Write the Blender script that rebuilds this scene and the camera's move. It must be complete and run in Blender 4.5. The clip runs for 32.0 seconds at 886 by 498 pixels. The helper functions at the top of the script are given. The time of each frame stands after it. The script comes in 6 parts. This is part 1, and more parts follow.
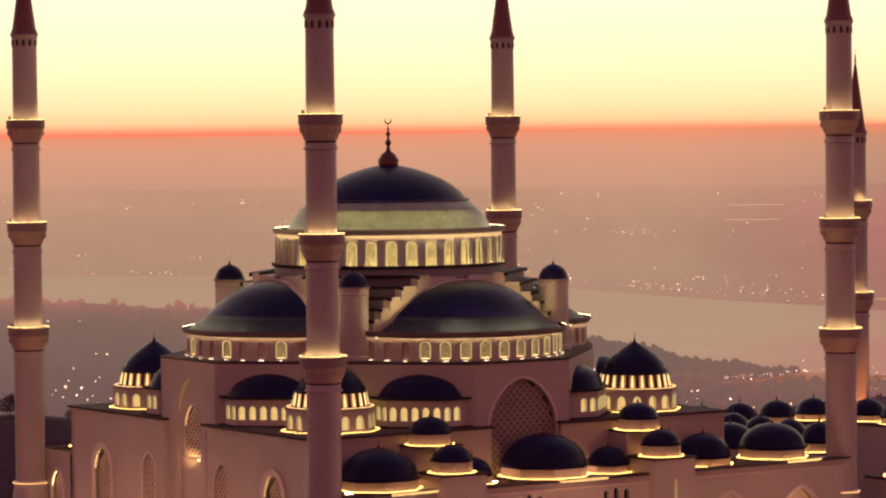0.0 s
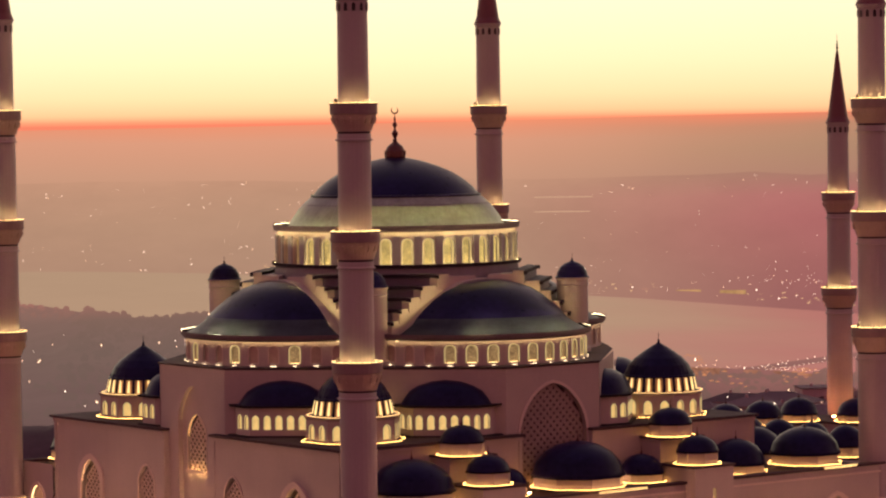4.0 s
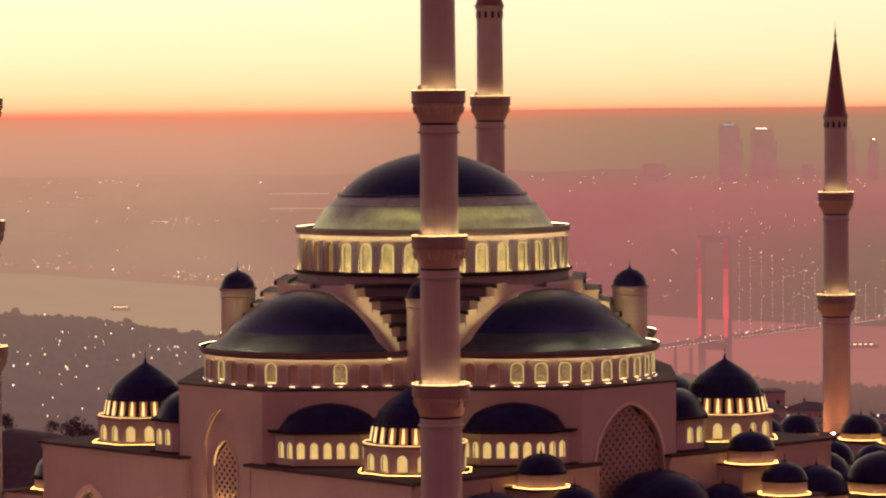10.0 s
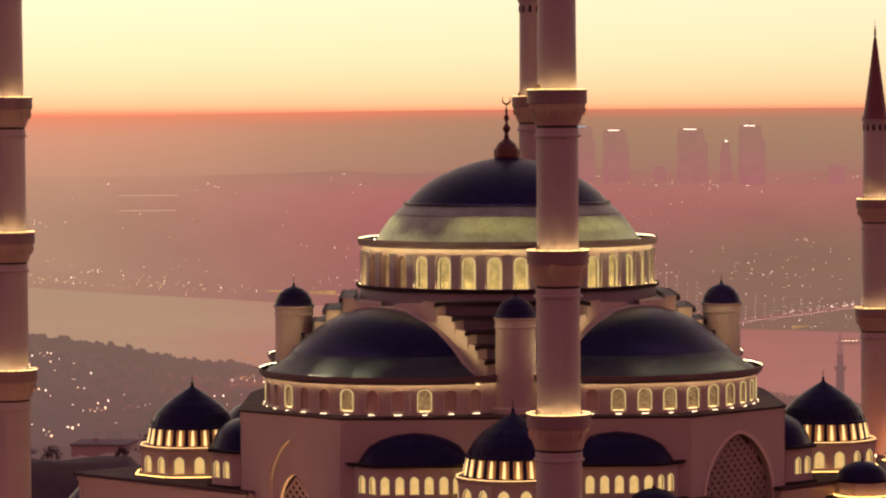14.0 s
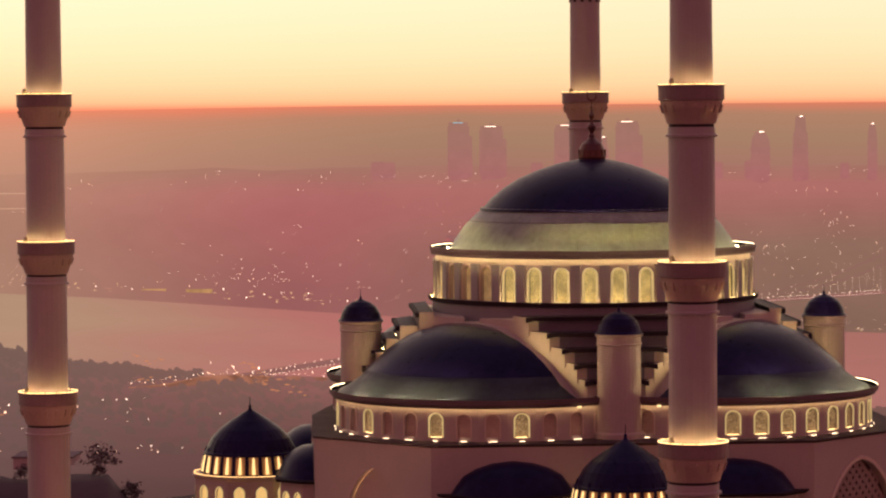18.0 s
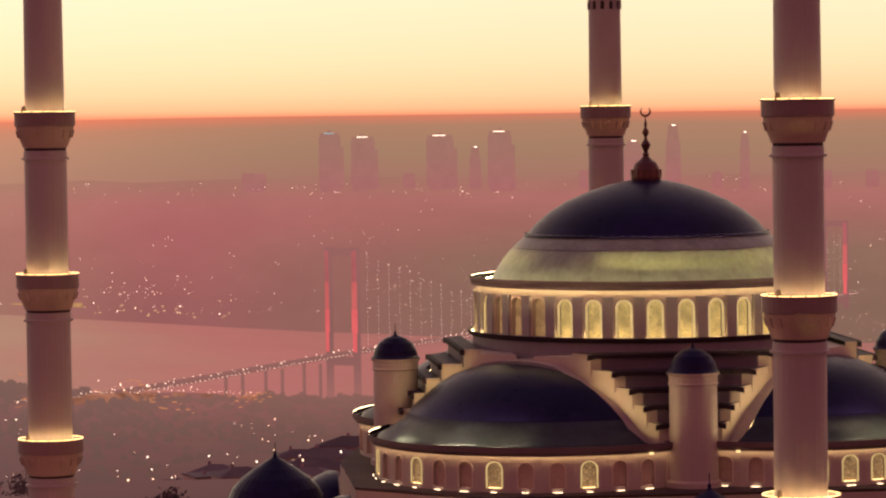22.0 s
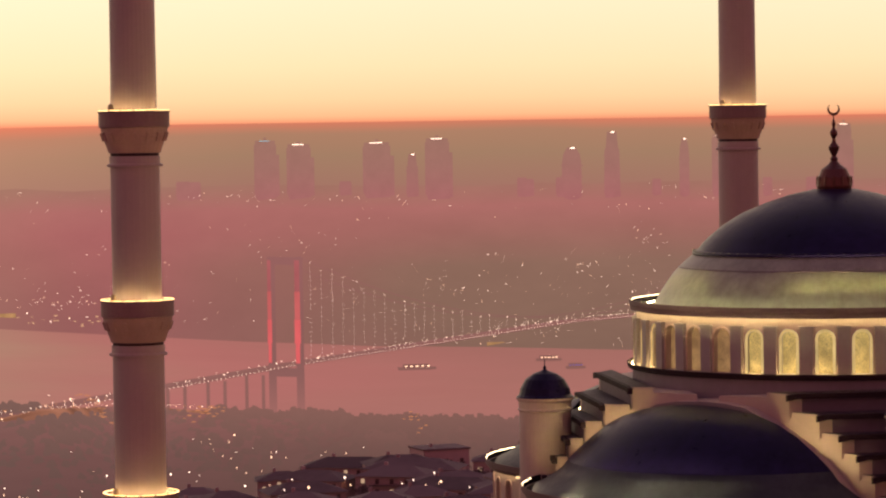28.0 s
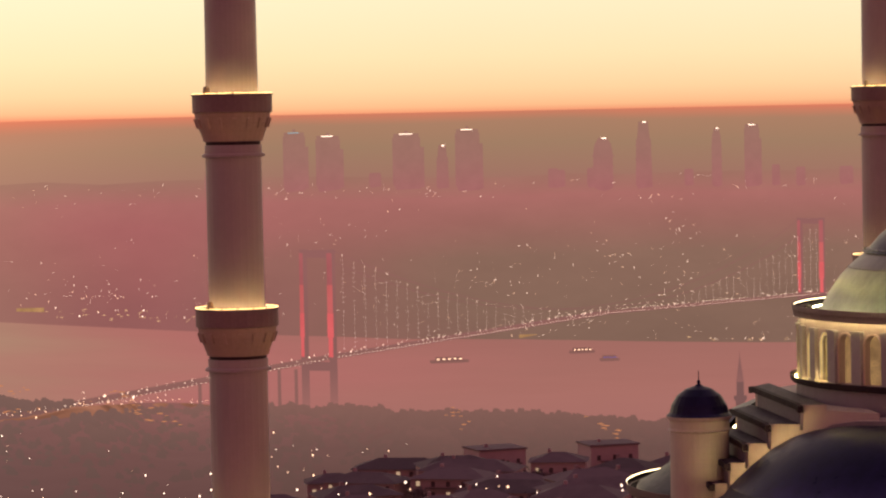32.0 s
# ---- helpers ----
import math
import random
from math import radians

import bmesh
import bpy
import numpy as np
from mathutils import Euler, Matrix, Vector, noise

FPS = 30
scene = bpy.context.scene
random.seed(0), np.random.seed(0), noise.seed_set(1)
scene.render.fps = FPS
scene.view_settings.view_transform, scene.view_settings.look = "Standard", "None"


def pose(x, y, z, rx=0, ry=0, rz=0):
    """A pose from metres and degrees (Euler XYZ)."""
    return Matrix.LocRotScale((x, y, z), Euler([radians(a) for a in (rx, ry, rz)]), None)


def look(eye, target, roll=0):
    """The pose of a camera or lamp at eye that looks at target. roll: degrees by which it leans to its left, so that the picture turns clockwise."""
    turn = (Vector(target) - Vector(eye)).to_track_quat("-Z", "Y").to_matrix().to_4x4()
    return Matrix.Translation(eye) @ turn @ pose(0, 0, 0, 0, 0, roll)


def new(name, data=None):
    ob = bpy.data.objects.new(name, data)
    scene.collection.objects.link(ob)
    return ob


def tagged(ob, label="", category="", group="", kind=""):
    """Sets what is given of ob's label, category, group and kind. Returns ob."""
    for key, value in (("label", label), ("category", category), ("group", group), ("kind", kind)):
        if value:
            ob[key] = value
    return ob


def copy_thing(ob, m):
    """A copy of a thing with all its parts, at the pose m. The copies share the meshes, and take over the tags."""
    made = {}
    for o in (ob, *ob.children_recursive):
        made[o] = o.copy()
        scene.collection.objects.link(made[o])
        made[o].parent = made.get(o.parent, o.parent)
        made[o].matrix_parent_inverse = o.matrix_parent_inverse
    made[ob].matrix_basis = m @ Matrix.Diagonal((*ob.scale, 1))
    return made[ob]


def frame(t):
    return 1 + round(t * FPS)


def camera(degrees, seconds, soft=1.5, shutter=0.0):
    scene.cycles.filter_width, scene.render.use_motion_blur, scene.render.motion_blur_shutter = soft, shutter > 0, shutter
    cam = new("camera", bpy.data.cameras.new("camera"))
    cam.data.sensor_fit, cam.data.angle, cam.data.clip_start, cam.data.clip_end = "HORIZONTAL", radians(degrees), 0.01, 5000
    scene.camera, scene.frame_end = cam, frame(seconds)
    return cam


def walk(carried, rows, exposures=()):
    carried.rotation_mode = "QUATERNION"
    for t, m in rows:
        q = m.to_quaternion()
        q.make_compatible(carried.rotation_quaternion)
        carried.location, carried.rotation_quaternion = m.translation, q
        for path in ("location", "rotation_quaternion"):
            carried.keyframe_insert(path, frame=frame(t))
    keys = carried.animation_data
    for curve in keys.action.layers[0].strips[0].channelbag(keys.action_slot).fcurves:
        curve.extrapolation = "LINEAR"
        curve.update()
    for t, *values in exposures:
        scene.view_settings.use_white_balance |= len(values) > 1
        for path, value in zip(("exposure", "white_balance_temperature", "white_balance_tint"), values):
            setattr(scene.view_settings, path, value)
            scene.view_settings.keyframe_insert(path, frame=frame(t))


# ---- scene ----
cam = camera(15.4, 32.0, soft=2.2)
PATH = [
    (0, (-282.441, -444.205, 74.424), (-281.341, -442.536, 74.352), -0.6),
    (0.5, (-284.278, -438.788, 74.417), (-283.166, -437.128, 74.345), -0.7),
    (1, (-286.056, -433.339, 74.411), (-284.931, -431.688, 74.338), -0.6),
    (1.5, (-287.74, -427.843, 74.406), (-286.602, -426.2, 74.333), -0.7),
    (2, (-289.316, -422.301, 74.403), (-288.164, -420.668, 74.329), -0.6),
    (2.5, (-290.791, -416.73, 74.4), (-289.625, -415.107, 74.325), -0.6),
    (3, (-292.125, -411.136, 74.399), (-290.945, -409.523, 74.323), -0.6),
    (3.5, (-293.286, -405.517, 74.397), (-292.092, -403.914, 74.32), -0.7),
    (5.5, (-297.173, -382.99, 74.357), (-295.926, -381.428, 74.278), -0.7),
    (6, (-297.857, -377.377, 74.347), (-296.598, -375.825, 74.268), -0.6),
    (6.5, (-298.257, -371.767, 74.335), (-296.987, -370.224, 74.256), -0.7),
    (7, (-298.466, -366.124, 74.325), (-297.185, -364.59, 74.245), -0.6),
    (7.5, (-298.597, -360.397, 74.313), (-297.306, -358.871, 74.233), -0.6),
    (8, (-298.772, -354.496, 74.311), (-297.47, -352.979, 74.23), -0.7),
    (8.5, (-298.957, -348.455, 74.304), (-297.644, -346.948, 74.223), -0.7),
    (9, (-299.15, -342.28, 74.274), (-297.826, -340.783, 74.193), -0.6),
    (9.5, (-299.186, -336.093, 74.241), (-297.851, -334.606, 74.16), -0.6),
    (10, (-299.172, -329.872, 74.177), (-297.825, -328.396, 74.095), -0.5),
    (10.5, (-299.042, -323.701, 74.089), (-297.683, -322.235, 74.007), -0.5),
    (11, (-298.865, -317.503, 74.018), (-297.495, -316.049, 73.936), -0.5),
    (11.5, (-298.597, -311.335, 73.983), (-297.216, -309.891, 73.9), -0.5),
    (12, (-298.283, -305.161, 74.001), (-296.893, -303.726, 73.918), -0.5),
    (12.5, (-297.871, -299.086, 74.077), (-296.471, -297.66, 73.994), -0.4),
    (13, (-297.448, -293.085, 74.183), (-296.04, -291.667, 74.101), -0.4),
    (13.5, (-296.981, -287.251, 74.309), (-295.566, -285.84, 74.227), -0.3),
    (14, (-296.536, -281.504, 74.45), (-295.114, -280.1, 74.368), -0.4),
    (14.5, (-296.02, -275.934, 74.587), (-294.592, -274.536, 74.505), -0.4),
    (15, (-295.469, -270.436, 74.707), (-294.035, -269.045, 74.625), -0.5),
    (15.5, (-294.772, -265.124, 74.78), (-293.33, -263.741, 74.699), -0.4),
    (17.5, (-291.387, -244.672, 74.804), (-289.915, -243.321, 74.719), -0.4),
    (18, (-290.363, -239.729, 74.814), (-288.882, -238.388, 74.729), -0.5),
    (18.5, (-289.222, -234.936, 74.822), (-287.733, -233.604, 74.737), -0.5),
    (19, (-288.025, -230.254, 74.862), (-286.527, -228.931, 74.777), -0.5),
    (19.5, (-286.739, -225.682, 74.953), (-285.234, -224.368, 74.869), -0.6),
    (20, (-285.408, -221.123, 75.107), (-283.895, -219.817, 75.024), -0.6),
    (20.5, (-283.955, -216.673, 75.292), (-282.435, -215.375, 75.21), -0.6),
    (21, (-282.451, -212.245, 75.503), (-280.924, -210.956, 75.421), -0.7),
    (21.5, (-280.796, -207.965, 75.671), (-279.264, -206.682, 75.59), -0.7),
    (22, (-279.127, -203.67, 75.808), (-277.589, -202.394, 75.728), -0.8),
    (22.5, (-277.358, -199.506, 75.905), (-275.814, -198.237, 75.827), -0.8),
    (23, (-275.53, -195.341, 75.985), (-273.981, -194.079, 75.908), -0.8),
    (23.5, (-273.612, -191.194, 76.062), (-272.057, -189.938, 75.986), -0.8),
    (24, (-271.652, -187.059, 76.108), (-270.094, -185.808, 76.033), -0.8),
    (24.5, (-269.649, -183.025, 76.077), (-268.087, -181.779, 76.003), -0.8),
    (25, (-267.633, -179.053, 76.038), (-266.068, -177.81, 75.964), -0.8),
    (25.5, (-265.548, -175.169, 75.987), (-263.981, -173.929, 75.913), -0.9),
    (27.5, (-256.981, -159.81, 75.451), (-255.412, -158.572, 75.376), -0.8),
    (28, (-254.727, -156.017, 75.351), (-253.159, -154.778, 75.275), -0.9),
    (28.5, (-252.303, -152.296, 75.233), (-250.735, -151.056, 75.157), -0.9),
    (29, (-249.826, -148.541, 75.139), (-248.26, -147.3, 75.061), -1.0),
    (29.5, (-247.258, -144.867, 75.067), (-245.693, -143.624, 74.989), -1.0),
    (30, (-244.65, -141.21, 75.015), (-243.087, -139.965, 74.936), -1.0),
    (30.5, (-241.929, -137.678, 74.978), (-240.367, -136.431, 74.899), -0.9),
    (31, (-239.155, -134.197, 74.948), (-237.595, -132.949, 74.868), -1.0),
    (31.5, (-236.294, -130.835, 74.911), (-234.734, -129.585, 74.831), -1.0),
    (32, (-233.407, -127.499, 74.878), (-231.849, -126.249, 74.797), -1.2),
]
walk(cam, [(t, look(eye, target, roll)) for t, eye, target, roll in PATH], [(0, 0.13, 6650, 15), (5, 0.11, 6650, 15), (9, 0.07, 6700, 17), (13, 0.05, 6750, 20), (19, 0.02, 6850, 23), (26, 0.0, 6850, 23), (32, -0.05, 6700, 17)])

# ---- light and sky ----
def srgb(r, g, b):
    return tuple((c / 255 / 12.92) if c <= 10 else ((c / 255 + 0.055) / 1.055) ** 2.4 for c in (r, g, b)) + (1.0,)


def ramp(nt, stops, fac):
    n = nt.nodes.new("ShaderNodeValToRGB")
    els = n.color_ramp.elements
    while len(els) < len(stops):
        els.new(0.5)
    for e, (p, c) in zip(els, stops):
        e.position, e.color = p, c
    nt.links.new(fac, n.inputs[0])
    return n.outputs[0]


def math_node(nt, op, a, b=None, c=None):
    n = nt.nodes.new("ShaderNodeMath")
    n.operation = op
    for i, v in enumerate((a, b, c)):
        if v is None:
            continue
        if isinstance(v, (int, float)):
            n.inputs[i].default_value = v
        else:
            nt.links.new(v, n.inputs[i])
    return n.outputs[0]


def mix_col(nt, fac, a, b, blend="MIX"):
    n = nt.nodes.new("ShaderNodeMix")
    n.data_type, n.blend_type = "RGBA", blend
    for i, v in ((0, fac), (6, a), (7, b)):
        if isinstance(v, (int, float, tuple)):
            n.inputs[i].default_value = v
        else:
            nt.links.new(v, n.inputs[i])
    return n.outputs[2]


SKY_GAIN = 1.0
world = bpy.data.worlds.new("dusk_sky")
scene.world = world
world.use_nodes = True
wt = world.node_tree
wt.nodes.clear()
w_out = wt.nodes.new("ShaderNodeOutputWorld")
w_bg = wt.nodes.new("ShaderNodeBackground")
w_co = wt.nodes.new("ShaderNodeTexCoord")
w_sep = wt.nodes.new("ShaderNodeSeparateXYZ")
wt.links.new(w_co.outputs["Generated"], w_sep.inputs[0])
# glow above the sunset horizon, by height
w_h = math_node(wt, "MULTIPLY", math_node(wt, "SQRT", math_node(wt, "MAXIMUM", w_sep.outputs[2], 0.0)), 1.0)
glow = ramp(wt, [(0.0, srgb(226, 126, 97)), (0.03, srgb(243, 148, 110)), (0.055, srgb(253, 194, 142)), (0.09, srgb(255, 218, 164)), (0.135, srgb(255, 235, 184)),
                 (0.202, srgb(255, 247, 206)), (0.34, srgb(254, 242, 204)), (0.52, srgb(222, 196, 180)), (1.0, srgb(106, 98, 130))], w_h)
# the far side of the sky, away from the sunset
dim = ramp(wt, [(0.0, srgb(172, 95, 95)), (0.5, srgb(176, 101, 101)), (1.0, srgb(112, 94, 126))], w_h)
w_az = math_node(wt, "ADD", math_node(wt, "MULTIPLY", w_sep.outputs[0], 0.62), math_node(wt, "MULTIPLY", w_sep.outputs[1], 0.78))
w_f = wt.nodes.new("ShaderNodeMapRange")
w_f.interpolation_type = "SMOOTHSTEP"
w_f.inputs[1].default_value, w_f.inputs[2].default_value = -0.25, 0.85
wt.links.new(w_az, w_f.inputs[0])
w_col = mix_col(wt, w_f.outputs[0], dim, glow)
w_sky = wt.nodes.new("ShaderNodeTexSky")
w_sky.sky_type, w_sky.sun_disc = "NISHITA", False
w_sky.sun_elevation, w_sky.sun_rotation = radians(0.5), radians(38)
w_sum = mix_col(wt, 0.004, w_col, w_sky.outputs[0], "ADD")
wt.links.new(w_sum, w_bg.inputs[0])
# the sky is a little brighter over the place where the sun went down
w_up = wt.nodes.new("ShaderNodeMapRange")
w_up.inputs[1].default_value, w_up.inputs[2].default_value, w_up.inputs[3].default_value, w_up.inputs[4].default_value = 0.80, 0.945, SKY_GAIN, SKY_GAIN * 1.10
wt.links.new(math_node(wt, "ADD", math_node(wt, "MULTIPLY", w_sep.outputs[0], 0.259), math_node(wt, "MULTIPLY", w_sep.outputs[1], 0.966)), w_up.inputs[0])
wt.links.new(w_up.outputs[0], w_bg.inputs[1])
wt.links.new(w_bg.outputs[0], w_out.inputs[0])

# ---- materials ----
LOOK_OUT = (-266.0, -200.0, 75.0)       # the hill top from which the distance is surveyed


def fresh(name):
    m = bpy.data.materials.new(name)
    m.use_nodes = True
    nt = m.node_tree
    nt.nodes.clear()
    out = nt.nodes.new("ShaderNodeOutputMaterial")
    return m, nt, out


def noise_node(nt, scale, detail=4.0, rough=0.55, vec=None):
    n = nt.nodes.new("ShaderNodeTexNoise")
    n.inputs["Scale"].default_value, n.inputs["Detail"].default_value, n.inputs["Roughness"].default_value = scale, detail, rough
    nt.links.new(vec, n.inputs["Vector"])
    return n.outputs[0]


def pbr(name, col, rough=0.6, metal=0.0, var=0.25, big=0.15, fine=2.5, bump=0.15, streak=0.0, piece=0.0, gloss=0.5):
    """A worn surface: broad stains, fine grain, a little relief, rain streaks where asked for."""
    m, nt, out = fresh(name)
    b = nt.nodes.new("ShaderNodeBsdfPrincipled")
    pos = nt.nodes.new("ShaderNodeNewGeometry").outputs["Position"]
    n1, n2 = noise_node(nt, big, 5, vec=pos), noise_node(nt, fine, 6, vec=pos)
    v = math_node(nt, "ADD", math_node(nt, "MULTIPLY", n1, 0.65), math_node(nt, "MULTIPLY", n2, 0.35))
    if streak:
        mp = nt.nodes.new("ShaderNodeMapping")
        mp.inputs["Scale"].default_value = (1.6, 1.6, 0.06)
        nt.links.new(pos, mp.inputs[0])
        n3 = noise_node(nt, 1.0, 4, vec=mp.outputs[0])
        v = math_node(nt, "ADD", math_node(nt, "MULTIPLY", v, 1 - streak), math_node(nt, "MULTIPLY", n3, streak))
    if piece:
        oi = nt.nodes.new("ShaderNodeObjectInfo").outputs["Random"]
        v = math_node(nt, "ADD", v, math_node(nt, "MULTIPLY", math_node(nt, "SUBTRACT", oi, 0.5), piece))
    lo, hi = tuple(c * (1 - var) for c in col) + (1,), tuple(min(1, c * (1 + var)) for c in col) + (1,)
    nt.links.new(ramp(nt, [(0.3, lo), (0.7, hi)], v), b.inputs["Base Color"])
    nt.links.new(ramp(nt, [(0.3, (rough * 0.8,) * 3 + (1,)), (0.7, (min(1, rough * 1.15),) * 3 + (1,))], n2), b.inputs["Roughness"])
    b.inputs["Metallic"].default_value = metal
    b.inputs["Specular IOR Level"].default_value = gloss
    if bump:
        bp = nt.nodes.new("ShaderNodeBump")
        bp.inputs["Strength"].default_value, bp.inputs["Distance"].default_value = bump, 0.08
        nt.links.new(n2, bp.inputs["Height"])
        nt.links.new(bp.outputs[0], b.inputs["Normal"])
    nt.links.new(b.outputs[0], out.inputs[0])
    return m


def emit(name, col, strength, var=0.0, scale=1.0):
    m, nt, out = fresh(name)
    e = nt.nodes.new("ShaderNodeEmission")
    e.inputs[0].default_value = (*col, 1)
    e.inputs[1].default_value = strength
    if var:
        pos = nt.nodes.new("ShaderNodeNewGeometry").outputs["Position"]
        n = noise_node(nt, scale, 3, vec=pos)
        nt.links.new(math_node(nt, "MULTIPLY", math_node(nt, "MAXIMUM", math_node(nt, "ADD", math_node(nt, "MULTIPLY", math_node(nt, "SUBTRACT", n, 0.5), 2 * var), 1.0), 0.0), strength), e.inputs[1])
    nt.links.new(e.outputs[0], out.inputs[0])
    return m


def lit_glass(name, col, strength, cell=0.32, came=0.45):
    """Patterned glass with a lamp behind: small leaded cells over a soft glow."""
    m, nt, out = fresh(name)
    e = nt.nodes.new("ShaderNodeEmission")
    g = nt.nodes.new("ShaderNodeBsdfPrincipled")
    g.inputs["Base Color"].default_value, g.inputs["Roughness"].default_value = (0.25, 0.2, 0.12, 1), 0.25
    pos = nt.nodes.new("ShaderNodeNewGeometry").outputs["Position"]
    vo = nt.nodes.new("ShaderNodeTexVoronoi")
    vo.feature = "DISTANCE_TO_EDGE"
    vo.inputs["Scale"].default_value = 1 / cell
    nt.links.new(pos, vo.inputs["Vector"])
    lead = ramp(nt, [(0.03, (came,) * 3 + (1,)), (0.12, (1,) * 3 + (1,))], vo.outputs["Distance"])
    cloud = ramp(nt, [(0.35, (0.6,) * 3 + (1,)), (0.65, (1.15,) * 3 + (1,))], noise_node(nt, 0.8, 3, vec=pos))
    c = mix_col(nt, 1.0, mix_col(nt, 1.0, lead, cloud, "MULTIPLY"), (*col, 1), "MULTIPLY")
    nt.links.new(c, e.inputs[0])
    e.inputs[1].default_value = strength
    a = nt.nodes.new("ShaderNodeAddShader")
    nt.links.new(e.outputs[0], a.inputs[0])
    nt.links.new(g.outputs[0], a.inputs[1])
    nt.links.new(a.outputs[0], out.inputs[0])
    return m


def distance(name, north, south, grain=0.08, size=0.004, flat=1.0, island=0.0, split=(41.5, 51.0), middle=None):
    """The far distance as glowing colour, with the dusk haze painted in. north, middle and south: colours by height
    over the look-out, as (degrees, colour).
    """
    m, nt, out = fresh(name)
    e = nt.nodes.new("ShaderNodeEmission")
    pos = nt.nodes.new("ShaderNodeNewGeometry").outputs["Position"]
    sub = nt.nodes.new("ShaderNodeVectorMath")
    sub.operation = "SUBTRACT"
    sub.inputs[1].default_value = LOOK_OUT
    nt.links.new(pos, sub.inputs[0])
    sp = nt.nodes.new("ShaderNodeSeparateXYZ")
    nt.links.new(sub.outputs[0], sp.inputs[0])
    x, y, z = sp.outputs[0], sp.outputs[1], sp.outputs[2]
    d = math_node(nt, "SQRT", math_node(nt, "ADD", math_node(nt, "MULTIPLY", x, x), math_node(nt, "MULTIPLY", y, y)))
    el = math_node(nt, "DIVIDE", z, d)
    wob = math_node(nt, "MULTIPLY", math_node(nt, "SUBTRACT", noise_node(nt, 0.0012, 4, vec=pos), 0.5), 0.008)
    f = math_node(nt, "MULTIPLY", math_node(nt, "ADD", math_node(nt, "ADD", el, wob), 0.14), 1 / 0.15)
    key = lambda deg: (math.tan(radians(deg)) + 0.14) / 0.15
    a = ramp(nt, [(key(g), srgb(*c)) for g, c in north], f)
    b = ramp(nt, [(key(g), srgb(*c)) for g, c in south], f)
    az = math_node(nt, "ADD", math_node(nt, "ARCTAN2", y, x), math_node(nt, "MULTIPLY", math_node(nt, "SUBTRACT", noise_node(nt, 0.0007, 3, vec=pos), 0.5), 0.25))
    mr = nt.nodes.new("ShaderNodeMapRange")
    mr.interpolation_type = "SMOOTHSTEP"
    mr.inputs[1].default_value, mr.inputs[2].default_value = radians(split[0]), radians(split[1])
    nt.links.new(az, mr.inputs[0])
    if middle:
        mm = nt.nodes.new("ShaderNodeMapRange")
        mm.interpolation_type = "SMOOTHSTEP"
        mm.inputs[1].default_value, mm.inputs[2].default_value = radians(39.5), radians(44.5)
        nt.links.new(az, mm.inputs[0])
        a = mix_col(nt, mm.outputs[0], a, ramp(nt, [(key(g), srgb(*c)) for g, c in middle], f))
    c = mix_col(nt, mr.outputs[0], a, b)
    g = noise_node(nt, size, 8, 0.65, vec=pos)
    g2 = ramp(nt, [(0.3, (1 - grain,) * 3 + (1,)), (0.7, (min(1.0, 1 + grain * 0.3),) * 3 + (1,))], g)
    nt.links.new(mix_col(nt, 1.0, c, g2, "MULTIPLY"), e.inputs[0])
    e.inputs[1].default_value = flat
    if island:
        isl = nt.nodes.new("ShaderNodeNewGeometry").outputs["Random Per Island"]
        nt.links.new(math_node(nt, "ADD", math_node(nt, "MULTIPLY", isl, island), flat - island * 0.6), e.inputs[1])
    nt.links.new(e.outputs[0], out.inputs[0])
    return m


M_STONE = pbr("pale_marble", (0.468, 0.386, 0.336), 0.55, var=0.12, streak=0.12, bump=0.08)
# greyer and darker than the marble
M_ARCH = pbr("grey_arch_stone", (0.225, 0.20, 0.225), 0.6, var=0.15, streak=0.2, bump=0.06)
M_SHAFT = pbr("minaret_stone", (0.40, 0.325, 0.31), 0.55, var=0.10, streak=0.2, bump=0.05)
M_BAND = pbr("carved_parapet_stone", (0.25, 0.16, 0.15), 0.6, var=0.25, fine=4, bump=0.25)
M_CORBEL = pbr("carved_corbel_stone", (0.42, 0.29, 0.235), 0.6, var=0.18, fine=3, bump=0.2)
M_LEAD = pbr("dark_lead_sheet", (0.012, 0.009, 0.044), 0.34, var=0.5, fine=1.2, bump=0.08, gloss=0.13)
M_LEADEDGE = pbr("lead_roof_slab", (0.028, 0.018, 0.022), 0.7, var=0.3, gloss=0.12)
M_ROOF = pbr("lead_flat_roof", (0.085, 0.056, 0.056), 0.75, var=0.35, gloss=0.12)
# much paler than the dome lead, floodlight put into its colour
M_LEADLIT = pbr("lead_skirt_painted_floodlit", (0.265, 0.31, 0.225), 0.4, var=0.38, big=0.4, fine=1.5, streak=0.25)
M_CONE = pbr("russet_spire_lead", (0.15, 0.045, 0.05), 0.5, var=0.2)
M_GOLD = pbr("aged_gilt", (0.13, 0.055, 0.045), 0.4, metal=0.6, var=0.2)
# grey of the dome seam, also laid on the risers as painted shade
M_GREYSHEET = pbr("grey_seam_and_riser_shade", (0.145, 0.118, 0.15), 0.6, var=0.2)
M_HOLE = pbr("dark_glass_behind_screen", (0.045, 0.026, 0.022), 0.5)
M_CHANNEL = emit("channel_light_strip", (1.0, 0.80, 0.34), 36.0)
# stone tone darkened to carry the shade on cornice and eaves
M_CORNICE = pbr("cornice_stone_painted_shade", (0.15, 0.10, 0.098), 0.6, var=0.25)
M_SILLGLOW = emit("window_sill_strip", (1.0, 0.64, 0.25), 70.0)
M_ROOFFILL = emit("roof_fill_light", (1.0, 0.52, 0.31), 38.0)
# near-black tone that stands in for shade in gaps and niches
M_DARK = pbr("painted_recess_shade", (0.03, 0.018, 0.018), 0.8)
